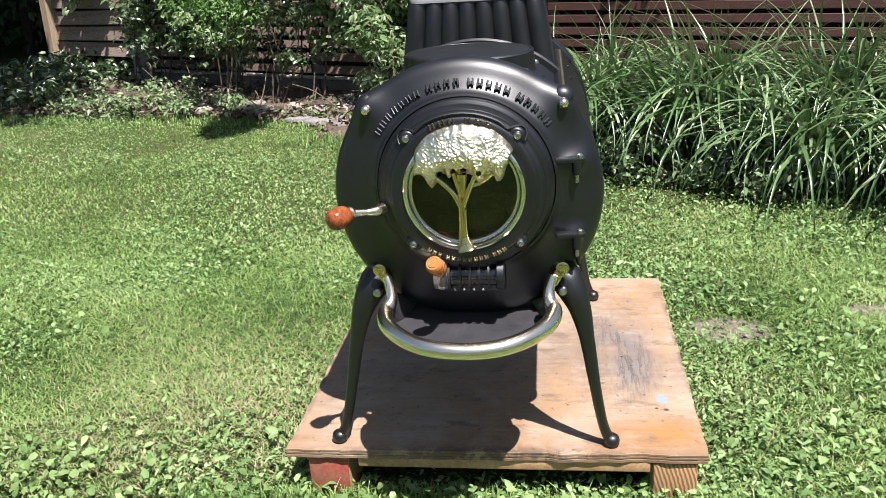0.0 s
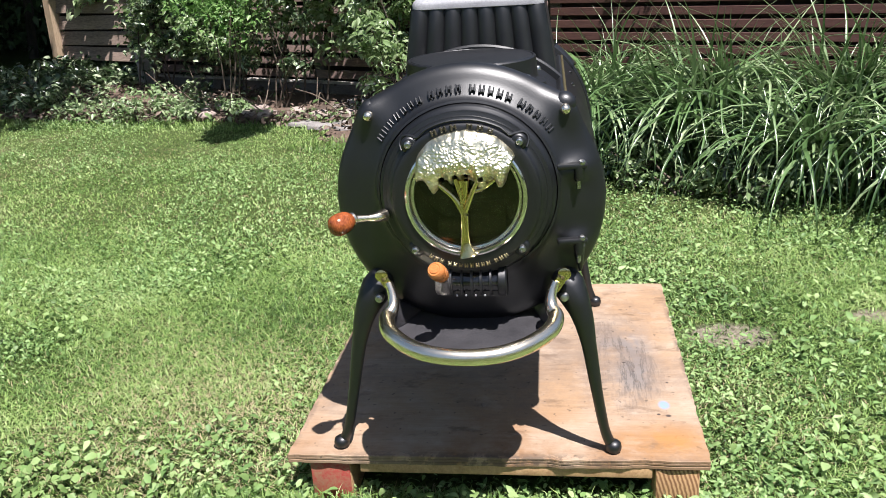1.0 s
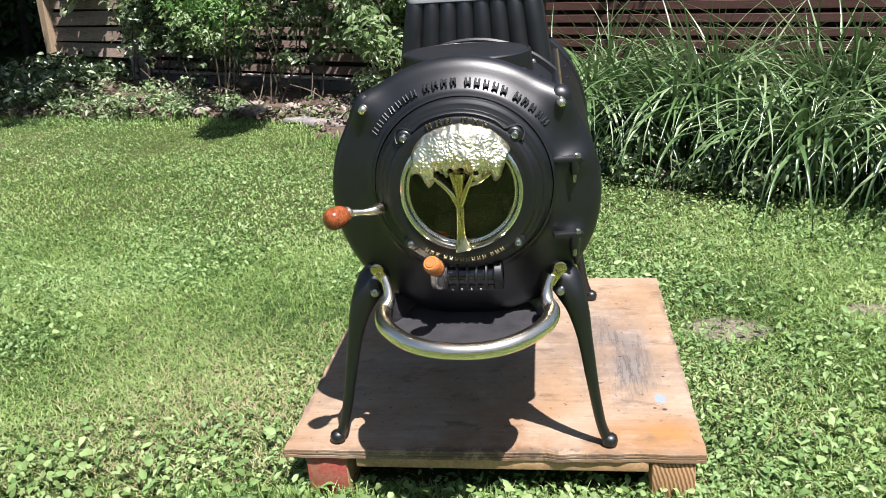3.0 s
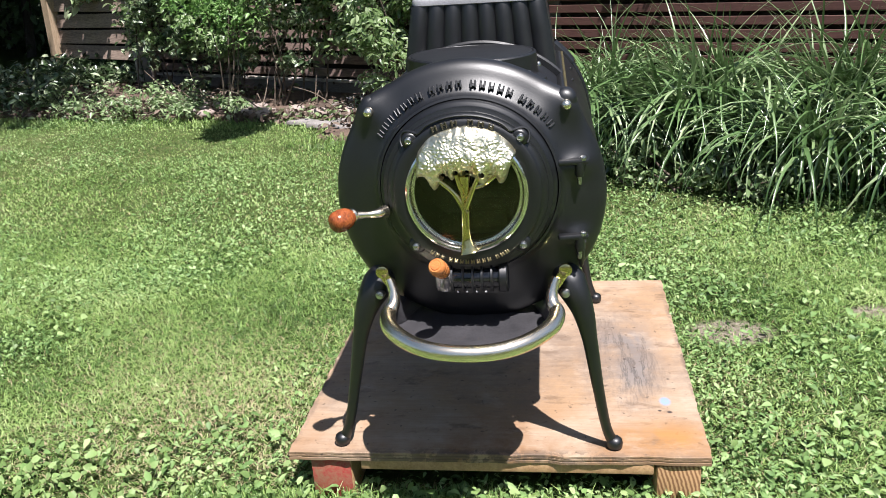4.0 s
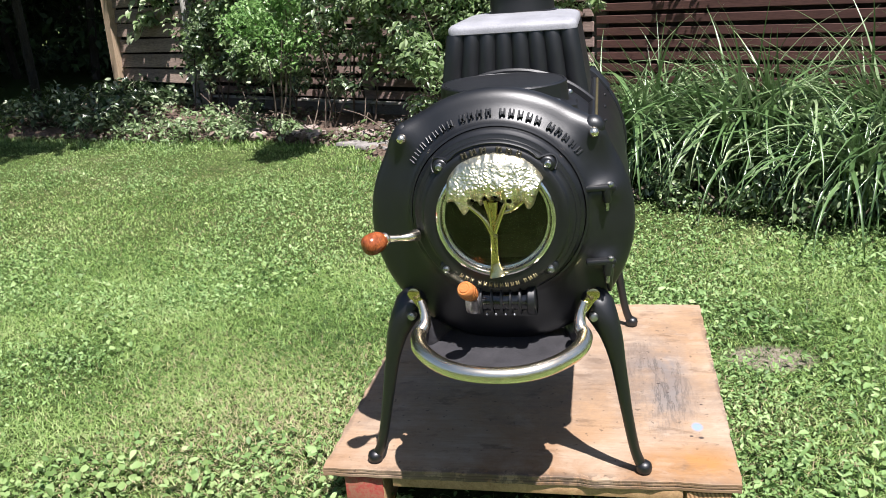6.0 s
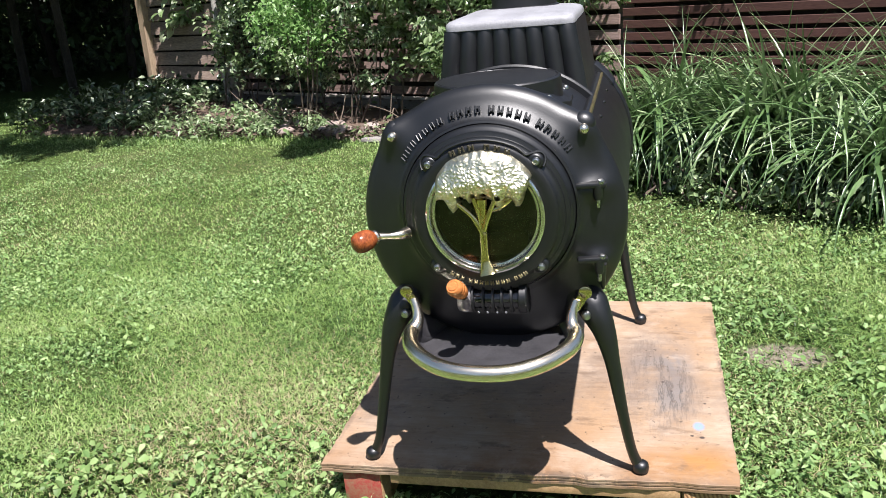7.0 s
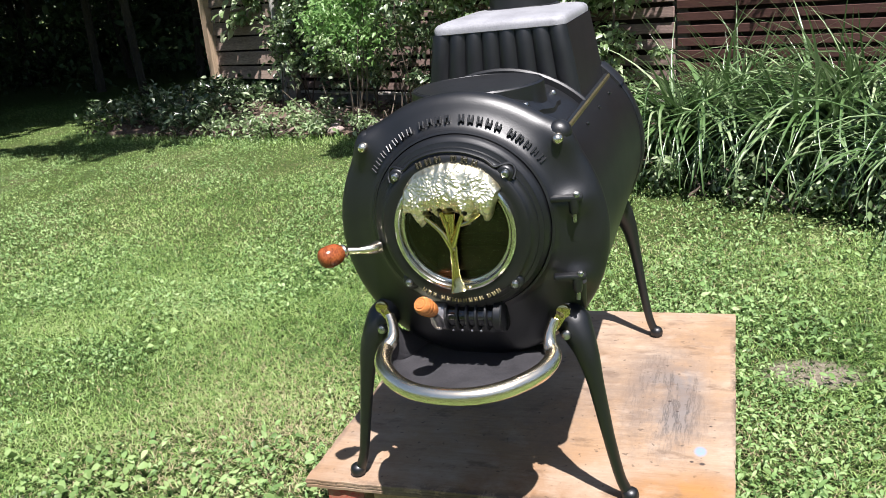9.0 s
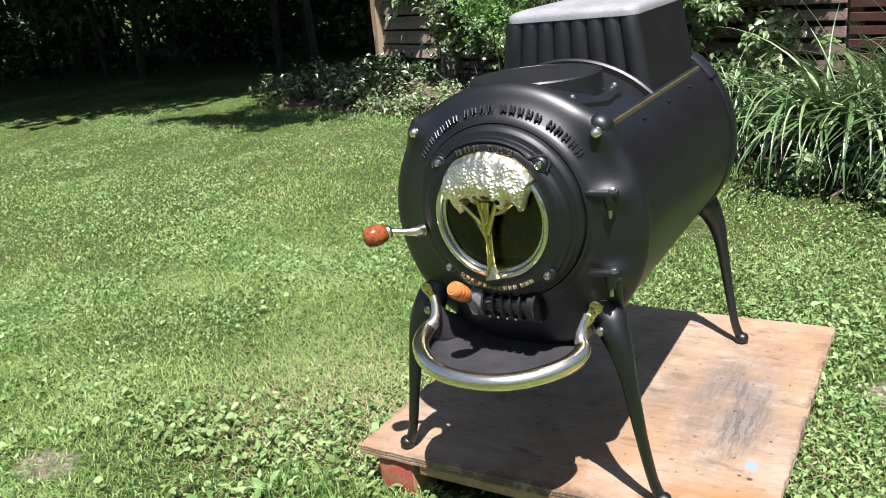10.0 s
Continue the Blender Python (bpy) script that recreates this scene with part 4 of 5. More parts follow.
for s in range(4):
    place("ledge", ledge, fence_at(2.56 + 2.06 * s, 0.03, FZ + 0.125), fence)
    place("kick_board", kick, fence_at(2.56 + 2.06 * s, 0.02, FZ + 0.06), fence)
post = shared_box("post", (0.1, 0.1, 2.1), POST_TAN, 0.006)
stub = shared_box("post", (0.08, 0.08, 0.24), GAP_SHADE, 0.006)
dark_post = shared_box("post", (0.11, 0.1, 2.3), BASEBOARD, 0.006)
place("post", post, fence_at(0.26, 0.04, FZ + 1.26), fence, 3.2)
place("post", stub, fence_at(0.3, -0.04, FZ + 0.1), fence)
place("post", stub, fence_at(1.1, -0.06, FZ + 0.1), fence)
place("post", dark_post, fence_at(1.62, 0.07, FZ + 1.15), fence, 0.6)
for s in (1.0, 2.0, 3.0, 3.48):
    place("post", dark_post, fence_at(U0 + 2.06 * s, -0.09, FZ + 1.15), fence)


# ---- foliage ----
def mesh_stuff(name, verts, faces, material):
    """verts: (n, k, 3); faces: index tuples within one piece of k vertices."""
    n, k, _ = verts.shape
    me = bpy.data.meshes.new(name)
    me.vertices.add(n * k)
    me.vertices.foreach_set("co", verts.astype(np.float32).ravel())
    base = (np.arange(n) * k)[:, None]
    per = np.concatenate([np.array(f) for f in faces])
    sizes = np.array([len(f) for f in faces])
    idx = (base + per[None, :]).ravel()
    me.loops.add(len(idx))
    me.loops.foreach_set("vertex_index", idx.astype(np.int32))
    me.polygons.add(n * len(faces))
    tot = np.tile(sizes, n)
    me.polygons.foreach_set("loop_start", np.concatenate([[0], np.cumsum(tot)[:-1]]).astype(np.int32))
    me.polygons.foreach_set("use_smooth", np.ones(n * len(faces), bool))
    me.update(calc_edges=True)
    me.materials.append(material)
    return me


def stuff(name, me, label, category):
    return tagged(new(name, me), label, category, kind="stuff")


NR = np.random.RandomState(11)


def gz_array(x, y):
    return -0.012 - 0.012 * np.maximum(0, y - 1.0) - 0.004 * np.maximum(0, y - 8.0)


def patchiness(x, y, s, seed):
    """A smooth random field, for patches in the lawn."""
    r = np.random.RandomState(seed)
    out = np.zeros_like(x)
    for _ in range(10):
        kx, ky, p = r.normal(0, s), r.normal(0, s), r.uniform(0, 6.28)
        out += np.sin(kx * x + ky * y + p)
    return out / math.sqrt(5)


def blades(x, y, length, width, lean, rise=0.5):
    """Bent grass blades: five points each."""
    n = len(x)
    a = NR.uniform(0, 2 * math.pi, n)
    d = np.stack([np.cos(a), np.sin(a)], 1)
    s = np.stack([-np.sin(a), np.cos(a)], 1)
    L, w, l = length[:, None], width[:, None], lean[:, None]
    z0 = gz_array(x, y)[:, None]
    base = np.stack([x, y], 1)
    up = rise * np.sqrt(np.maximum(0.05, 1 - l * l))
    mid, tip = base + d * L * l * 0.4, base + d * L * l * 1.05
    curl = NR.normal(0, 0.4, (n, 1)) * L
    mid, tip = mid + s * curl * 0.25, tip + s * curl
    zm, zt = z0 + L * up * 0.62, z0 + L * up * NR.uniform(0.3, 0.92, (n, 1))
    v = np.stack([np.concatenate([base - s * w, z0 - 0.004], 1), np.concatenate([base + s * w, z0 - 0.004], 1),
                  np.concatenate([mid + s * w * 0.8, zm], 1), np.concatenate([mid - s * w * 0.8, zm], 1), np.concatenate([tip, zt], 1)], 1)
    return v


BLADE = [(0, 1, 2, 3), (3, 2, 4)]
DIAMOND = [(0, 1, 2, 3)]
LEAF = [(0, 1, 2), (0, 2, 3), (1, 4, 5, 2), (2, 5, 6, 3), (4, 7, 5), (5, 7, 6)]


def leaves(c, size, normal_tilt, aspect=0.6, curl=0.25, yaw=None):
    """Pointed oval leaves with a fold along the midrib: eight points each."""
    n = len(c)
    a = NR.uniform(0, 2 * math.pi, n) if yaw is None else yaw
    t = normal_tilt
    f = np.stack([np.cos(a) * np.cos(t), np.sin(a) * np.cos(t), np.sin(t)], 1)
    s = np.stack([-np.sin(a), np.cos(a), np.zeros(n)], 1)
    roll = NR.normal(0, 0.5, n)
    u = np.cross(s, -f)
    s2 = s * np.cos(roll)[:, None] + u * np.sin(roll)[:, None]
    u2 = np.cross(s2, -f)
    S = size[:, None]
    def pt(l, w, h):
        return c + f * S * l + s2 * S * w * aspect + u2 * S * h
    return np.stack([pt(0, 0, 0), pt(0.3, -0.42, 0.08 * curl), pt(0.32, 0, -0.1 * curl), pt(0.3, 0.42, 0.08 * curl),
                     pt(0.66, -0.36, 0.02 - curl * 0.25), pt(0.68, 0, -0.12 - curl * 0.2), pt(0.66, 0.36, 0.02 - curl * 0.25), pt(1.0, 0, -0.15 - curl * 0.5)], 1)


def off_platform(x, y):
    return ~((x > -0.36) & (x < 0.38) & (y > 0.04) & (y < 0.78))


def in_bed(x, y):
    off = (x - F0.x) * FN.x + (y - F0.y) * FN.y
    u = (x - F0.x) * FU.x + (y - F0.y) * FU.y
    return (u < 8.75) & (off < bed_reach(u) + 0.1 * np.sin(5 * u) * np.sin(2.3 * u)) & (u > -0.4)


def scatter(n, x0, x1, y0, y1):
    """Places on the lawn, thinning out towards the edges of the stretch."""
    n = int(n * (x1 - x0 + 0.6) * (y1 - y0 + 0.6) / ((x1 - x0) * (y1 - y0)))
    x0, x1, y0, y1 = x0 - 0.3, x1 + 0.3, y0 - 0.3, y1 + 0.3
    x, y = NR.uniform(x0, x1, n), NR.uniform(y0, y1, n)
    k = off_platform(x, y) & ~in_bed(x, y)
    edge = np.minimum(np.minimum(x - x0, x1 - x), np.minimum(y - y0, y1 - y))
    k &= NR.uniform(0.02, 0.6, n) < edge
    bare = np.zeros(n, bool)
    for bx, by, rx, ry in ((0.62, 0.74, 0.15, 0.10), (1.05, 0.86, 0.12, 0.06), (-1.23, -0.22, 0.12, 0.08)):
        bare |= ((x - bx) / rx) ** 2 + ((y - by) / ry) ** 2 < NR.uniform(0.3, 1.3, n)
    k &= ~(bare & (NR.uniform(0, 1, n) < 0.8))
    return x[k], y[k]


def lawn():
    sets = []
    for n, box_, ln, wd in ((230000, (-2.2, 1.9, -0.75, 1.6), (0.010, 0.031), (0.0009, 0.0019)),
                           (130000, (-4.6, 2.6, 1.2, 4.4), (0.009, 0.022), (0.0014, 0.0028)),
                           (70000, (-7.0, 4.8, -4.2, -0.75), (0.016, 0.04), (0.002, 0.004)),
                           (40000, (1.9, 5.0, -0.75, 4.0), (0.016, 0.04), (0.0018, 0.0036)),
                           (30000, (-8.0, -4.4, -0.75, 1.1), (0.016, 0.04), (0.002, 0.004)),
                           (26000, (-4.4, -2.2, -0.75, 1.1), (0.012, 0.034), (0.0012, 0.0024)),
                           (30000, (-2.6, -0.9, -0.75, 0.6), (0.018, 0.055), (0.0008, 0.0017)),
                           (26000, (0.42, 1.7, -0.5, 1.5), (0.02, 0.05), (0.0009, 0.0019)),
                           (110000, (-10.5, -2.2, 1.0, 7.5), (0.012, 0.026), (0.0016, 0.0032))):
        x, y = scatter(n, *box_)
        p = patchiness(x, y, 3.0, 4)
        k = NR.uniform(0, 1, len(x)) < np.maximum(0.5, 0.68 + 0.3 * p)
        x, y, p = x[k], y[k], p[k]
        m = len(x)
        sets.append(blades(x, y, NR.uniform(*ln, m) * (1 + 0.25 * p), NR.uniform(*wd, m), NR.beta(3.6, 0.9, m) * 0.99))
    stuff("lawn_grass", mesh_stuff("lawn_grass", np.concatenate(sets), BLADE, GRASS), "short sunlit green lawn grass mixed with clover", "grass")
    x, y = scatter(24000, -3.5, 2.2, -0.75, 3.5)
    m = len(x)
    x2, y2 = scatter(70000, -2.6, 1.9, -0.75, 1.6)
    k = NR.uniform(0, 1, len(x2)) < 0.55 * patchiness(x2, y2, 2.2, 33)
    x3, y3 = scatter(5000, -0.95, -0.4, 0.1, 0.6)
    x, y = np.concatenate([x, x2[k], x3]), np.concatenate([y, y2[k], y3])
    m = len(x)
    stuff("dry_grass", mesh_stuff("dry_grass", blades(x, y, NR.uniform(0.014, 0.036, m), NR.uniform(0.0006, 0.0014, m), NR.uniform(0.75, 0.99, m)), BLADE, STRAW), "dry straw-coloured clippings among the grass", "grass")
    sets = []
    for n, box_, sz, seed, bias in ((125000, (-2.6, 2.0, -0.75, 1.4), (0.006, 0.021), 7, 0.24), (9000, (-1.5, 1.6, -0.75, 0.1), (0.014, 0.036), 8, 0.28), (8000, (0.42, 1.9, -0.5, 1.6), (0.014, 0.032), 10, 0.3), (110000, (-6.5, 2.4, 1.2, 4.6), (0.009, 0.024), 9, 0.42), (22000, (-4.6, -2.2, -0.75, 1.4), (0.008, 0.022), 12, 0.3)):
        x, y = scatter(n, *box_)
        k = NR.uniform(0, 1, len(x)) < (bias + 0.5 * patchiness(x, y, 4.2, seed))
        x, y = x[k], y[k]
        m = len(x)
        s = sz[0] + (sz[1] - sz[0]) * NR.beta(1.2, 2.2, m)
        c = np.stack([x, y, gz_array(x, y) + NR.uniform(0.006, 0.042, m) + s * 0.1], 1)
        sets.append(leaves(c, s, NR.normal(0.12, 0.5, m), NR.uniform(0.35, 0.75, m)[:, None], 0.4))
    stuff("lawn_weeds", mesh_stuff("lawn_weeds", np.concatenate(sets), LEAF, CLOVER), "broad-leaved weeds and clover in the lawn", "weeds")


def ground_ivy():
    """Tufts of round yellow-green leaves on short stalks, thickest along the platform's front."""
    cx, cy = [], []
    for n, mx, sx, my, sy in ((62, -0.95, 0.36, 0.03, 0.06), (34, -0.4, 0.25, -0.03, 0.05), (26, 0.2, 0.3, -0.12, 0.05), (15, -1.5, 0.14, 0.86, 0.07), (10, -1.33, 0.1, 0.7, 0.05), (13, -1.1, 0.12, 1.33, 0.06),
                             (14, -1.8, 0.12, 1.15, 0.07), (26, 0.85, 0.25, 0.16, 0.12), (10, 0.78, 0.06, 0.62, 0.04), (18, 1.1, 0.25, 0.7, 0.15), (14, -1.9, 0.5, 0.5, 0.25), (20, -1.2, 0.5, -0.2, 0.12)):
        cx.append(NR.normal(mx, sx, n))
        cy.append(NR.normal(my, sy, n))
    cx, cy = np.concatenate(cx), np.concatenate(cy)
    per = 5
    x = np.repeat(cx, per) + NR.normal(0, 0.026, len(cx) * per)
    y = np.repeat(cy, per) + NR.normal(0, 0.026, len(cx) * per)
    k = ~((x > -0.41) & (x < 0.46) & (y > -0.05) & (y < 0.85)) & (((x - 0.62) / 0.13) ** 2 + ((y - 0.74) / 0.09) ** 2 > 1)
    x, y = x[k], y[k]
    m = len(x)
    s = 0.009 + 0.018 * NR.beta(1.4, 2.0, m)
    c = np.stack([x, y, gz_array(x, y) + 0.012 + 0.9 * s * NR.uniform(0.5, 1.4, m)], 1)
    tall = 150
    tx, ty = NR.uniform(-0.36, 0.42, tall), NR.normal(-0.085, 0.03, tall)
    ts = 0.010 + 0.018 * NR.beta(1.4, 2.0, tall)
    keep = ty < -0.035
    c = np.concatenate([c, np.stack([tx, ty, gz_array(tx, ty) + NR.uniform(0.02, 0.075, tall)], 1)[keep]])
    s, m = np.concatenate([s, ts[keep]]), m + int(keep.sum())
    stuff("ground_ivy", mesh_stuff("ground_ivy", leaves(c, s, NR.normal(0.12, 0.5, m), 0.95, 0.5), LEAF, IVY), "round yellow-green ground ivy leaves in tufts", "weeds")


lawn()
ground_ivy()


def strap_plant(seed, count, reach, tall, bow=2.0, wide=(0.007, 0.0125), stand=0.36):
    """One clump of long arching strap leaves."""
    r = np.random.RandomState(seed)
    seg = 11
    a = np.where(r.uniform(0, 1, count) < 0.8, math.atan2(FN.y, FN.x) + r.normal(0, 1.1, count), r.uniform(0, 2 * math.pi, count))
    L = r.uniform(0.6, 1.0, count) * tall
    start = r.normal(0, 0.09, (count, 2))
    rise = r.beta(2.2, 1.6, count)
    w = r.uniform(*wide, count)
    t = np.linspace(0, 1, seg)
    verts = np.zeros((count, seg * 3, 3))
    th0 = radians(88) - (1 - rise) * radians(24)
    bend = np.minimum(3.0, r.uniform(bow, 3.2, count))
    upright = r.uniform(0, 1, count) < stand
    bend = np.where(upright, r.uniform(0.5, 1.5, count), bend)
    L = np.where(upright, L * r.uniform(0.75, 0.95, count), L)
    w = np.where(upright, w * 0.75, w)
    th0 = np.where(upright, np.radians(r.uniform(52, 86, count)), th0)
    px, pz = np.zeros(count), np.zeros(count)
    sway = r.normal(0, 0.25, count)
    for i in range(seg):
        th = th0 - bend * t[i] ** 1.35
        if i:
            px = px + np.cos(th) * L / (seg - 1) * reach
            pz = pz + np.sin(th) * L / (seg - 1)
        ang = a + sway * t[i]
        cx, cy = start[:, 0] + np.cos(ang) * px, start[:, 1] + np.sin(ang) * px
        ww = w * (1 - t[i] ** 3 * 0.96) * (0.75 + 0.5 * math.sin(math.pi * min(1, t[i] * 1.2 + 0.1)))
        sx, sy = -np.sin(ang) * ww, np.cos(ang) * ww
        zz = np.maximum(pz, 0.01 + 0.02 * t[i])
        fx, fz = np.sin(th) * ww * 0.55, -np.cos(th) * ww * 0.55
        verts[:, 3 * i] = np.stack([cx - sx, cy - sy, zz], 1)
        verts[:, 3 * i + 1] = np.stack([cx + np.cos(ang) * fx, cy + np.sin(ang) * fx, zz + fz], 1)
        verts[:, 3 * i + 2] = np.stack([cx + sx, cy + sy, zz], 1)
    faces = [(3 * i + k, 3 * i + k + 1, 3 * i + k + 4, 3 * i + k + 3) for i in range(seg - 1) for k in (0, 1)]
    return mesh_stuff("daylily_plant", verts, faces, LILY)


kinds = [strap_plant(20 + i, 190, 0.95, 1.06) for i in range(4)]
tall_kinds = [strap_plant(30 + i, 275, 0.85, 1.2, stand=0.5) for i in range(4)]
long_leaves = [strap_plant(60 + i, 1, 1.15, 1.1, 2.6, (0.005, 0.0075)) for i in range(8)]
spots = []
for i in range(7):
    for j, off in enumerate((0.36, 0.9)):
        bx = -0.26 + 0.5 * i + 0.22 * (j % 2)
        if bx < 0 and j:
            continue
        spots.append((bx + rng.uniform(-0.08, 0.08), 2.42 - 0.62 * (bx - 0.2) + off + 0.05 + rng.uniform(-0.06, 0.06)))
for i, (x, y) in enumerate(spots):
    plant = thing("daylily_plant", "clump of long arching green strap leaves beside the fence", "plant", "daylilies in the bed")
    plant.matrix_world = Matrix.Translation((x, y, ground_z(x, y) + 0.015)) @ Matrix.Rotation(rng.uniform(-0.5, 0.5), 4, "Z") @ Matrix.Scale(rng.uniform(0.86, 1.1) * (0.72 if x < 0.15 else 1.0), 4)
    mass = tagged(new("foliage", (tall_kinds if i % 2 == 0 and i else kinds)[(i // 2) % 4]), kind="stuff")
    mass.parent = plant
    for k in range(4):
        lf = new("leaf", long_leaves[(i + k) % 8])
        lf.parent = plant
        lf.matrix_basis = Matrix.Translation((rng.uniform(-0.08, 0.08), rng.uniform(-0.08, 0.08), 0)) @ Matrix.Rotation(rng.uniform(-0.8, 0.8), 4, "Z") @ Matrix.Scale(rng.uniform(0.8, 1.02), 4)


def leaf_cloud(centres, radii, count, size, tilt=(-0.3, 0.6), aspect=0.6, squash=0.8):
    """Leaves massed round several centres, denser towards the outside of each."""
    out = []
    for (cx, cy, cz), r, n in zip(centres, radii, count):
        d = NR.normal(0, 1, (n, 3))
        d /= np.linalg.norm(d, axis=1)[:, None]
        rad = r * NR.uniform(0.25, 1.0, n) ** 0.5
        c = np.array([cx, cy, cz]) + d * rad[:, None] * np.array([1, 1, squash])
        out.append(leaves(c, NR.uniform(*size, n), NR.normal(*tilt, n), aspect, 0.3))
    return np.concatenate(out)


def keep_above(v, low):
    c = v.mean(1)
    return v[c[:, 2] > gz_array(c[:, 0], c[:, 1]) + low]


def stem(name, pts, radii, material, parent):
    return part(name, tube(pts, radii, 8, smooth_steps=4), material, parent)


# climbers over the fence
def climber(u0, u1, z0, z1, blobs, seed, label, mat, size=(0.03, 0.065), off=(0.08, 0.4), n=52, stems=3):
    r = random.Random(seed)
    t = thing("climbing_shrub", label, "climbing plant", "climbers on the fence")
    cs, rs, ns = [], [], []
    for _ in range(blobs):
        u, o, z = r.uniform(u0, u1), r.uniform(*off), FZ + z0 + (z1 - z0) * r.random() ** 0.8
        for _ in range(3):
            p = fence_at(u + r.gauss(0, 0.11), max(0.06, o + r.gauss(0, 0.07)), z + r.gauss(0, 0.1))
            cs.append(tuple(p))
            rs.append(r.uniform(0.05, 0.13))
            ns.append(int(n * r.uniform(0.6, 1.3)))
    me = mesh_stuff("foliage", keep_above(leaf_cloud(cs, rs, ns, size, (-0.25, 0.38)), 0.05), LEAF, mat)
    ob = new("foliage", me)
    ob.parent = t
    for k in range(int((u1 - u0) * stems)):
        u = r.uniform(u0, u1)
        b = fence_at(u, r.uniform(0.15, 0.5), FZ)
        top = fence_at(u + r.uniform(-0.3, 0.3), r.uniform(0.08, 0.2), FZ + z1)
        mid = (b + top) / 2 + Vector((r.uniform(-0.08, 0.08), r.uniform(-0.05, 0.05), 0))
        stem("stem", [tuple(b), tuple(mid), tuple(top)], [0.008, 0.006, 0.003], VINE_STEM, t)
    return t


climber(0.72, 1.2, 0.74, 1.45, 17, 1, "pale-leaved creeper hanging over the weathered fence end", PALE_LEAF, (0.07, 0.13), off=(0.03, 0.09), n=11, stems=0)
climber(1.82, 2.6, 0.35, 1.42, 38, 2, "tangled grey-green climbing shrub against the fence", VINE)
climber(1.8, 3.2, 0.15, 1.0, 34, 12, "climbing shrub low against the fence, shade and glints in its leaf colour", SHADE_GLINT_LEAF, off=(0.15, 0.5), n=24)
climber(2.5, 3.25, 0.35, 1.42, 30, 3, "tangled grey-green climbing shrub against the fence", VINE, off=(0.2, 0.45))
climber(3.3, 4.15, 0.42, 1.35, 30, 8, "tangled grey-green climbing shrub against the fence", VINE, off=(0.28, 0.5))
climber(4.0, 4.8, 0.35, 1.4, 34, 6, "tangled grey-green climbing shrub against the fence", VINE, off=(0.28, 0.5))
climber(4.6, 5.4, 0.2, 1.85, 44, 4, "tangled grey-green climbing shrub against the fence", VINE)
climber(6.12, 6.28, 1.0, 1.25, 4, 7, "leafy creeper hanging down from the fence top", VINE, (0.025, 0.05), n=14, stems=0)
climber(5.3, 5.75, 0.85, 1.6, 8, 5, "leafy creeper trailing along the fence top", VINE, stems=0)


# bright shrub standing in the bed
def shrub(at, height, spread, mat, name, label, size, blobs, seed, n=120, low=0.35):
    r = random.Random(seed)
    t = thing(name, label, "shrub")
    x, y = at
    z = ground_z(x, y)
    cs, rs, ns = [], [], []
    for _ in range(blobs):
        a, d = r.uniform(0, 6.28), spread * math.sqrt(r.random())
        cs.append((x + d * math.cos(a), y + d * math.sin(a), z + height * r.uniform(low, 1.0)))
        rs.append(spread * r.uniform(0.3, 0.5))
        ns.append(int(n * r.uniform(0.7, 1.2)))
    me = mesh_stuff("foliage", keep_above(leaf_cloud(cs, rs, ns, size, (-0.2, 0.5), 0.5), 0.02), LEAF, mat)
    ob = new("foliage", me)
    ob.parent = t
    for k in range(5):
        c = cs[k % len(cs)]
        b = (x + r.uniform(-0.05, 0.05), y + r.uniform(-0.05, 0.05), z)
        stem("stem", [b, ((b[0] + c[0]) / 2 + r.uniform(-0.05, 0.05), (b[1] + c[1]) / 2, (b[2] + c[2]) / 2), c], [0.007, 0.005, 0.003], VINE_STEM, t)
    return t


shrub((-2.12, 4.25), 1.1, 0.3, FRESH_LEAF, "bright_shrub", "bright pale-green young shrub in the bed", (0.028, 0.055), 28, 31, 85, 0.52)
shrub((-1.82, 4.45), 1.35, 0.3, SHADE_GLINT_LEAF, "dark_shrub", "dark green twiggy shrub in the bed", (0.03, 0.065), 16, 32, 70, 0.2)
shrub((-0.75, 4.1), 1.2, 0.34, VINE, "leafy_shrub", "dense green shrub near the fence", (0.035, 0.075), 20, 33, 70, 0.1)
for i, (x, y, h, s) in enumerate(((-3.1, 4.25, 0.17, 0.24), (-2.8, 4.2, 0.2, 0.24), (-2.45, 4.25, 0.16, 0.2), (-3.45, 4.5, 0.18, 0.24), (-2.1, 4.2, 0.12, 0.16), (-2.65, 4.5, 0.22, 0.2))):
    shrub((x, y), h, s, PALE_LEAF, "low_plant", "low pale-leaved plant at the edge of the bed", (0.025, 0.055), 7, 40 + i, 50, 0.3)
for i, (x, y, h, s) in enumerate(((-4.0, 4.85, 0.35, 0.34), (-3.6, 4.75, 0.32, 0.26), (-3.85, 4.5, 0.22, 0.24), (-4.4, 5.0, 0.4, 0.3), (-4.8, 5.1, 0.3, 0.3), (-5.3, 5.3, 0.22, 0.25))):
    shrub((x, y), h, s, SHADE_GLINT_LEAF, "low_bush", "low bush at the edge of the woods, shade and glints in its leaf colour", (0.04, 0.08), 9, 50 + i, 34, 0.2)
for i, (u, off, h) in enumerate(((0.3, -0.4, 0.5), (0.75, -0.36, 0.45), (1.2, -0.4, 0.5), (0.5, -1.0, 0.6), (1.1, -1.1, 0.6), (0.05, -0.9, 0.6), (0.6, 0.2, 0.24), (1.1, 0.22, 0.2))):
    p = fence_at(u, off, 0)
    shrub((p.x, p.y), h, 0.32, SHADE_GLINT_LEAF, "low_bush", "leafy bush in the dark gap under the weathered fence panel, shade and glints in its colour", (0.05, 0.1), 22, 160 + i, 40, 0.1)
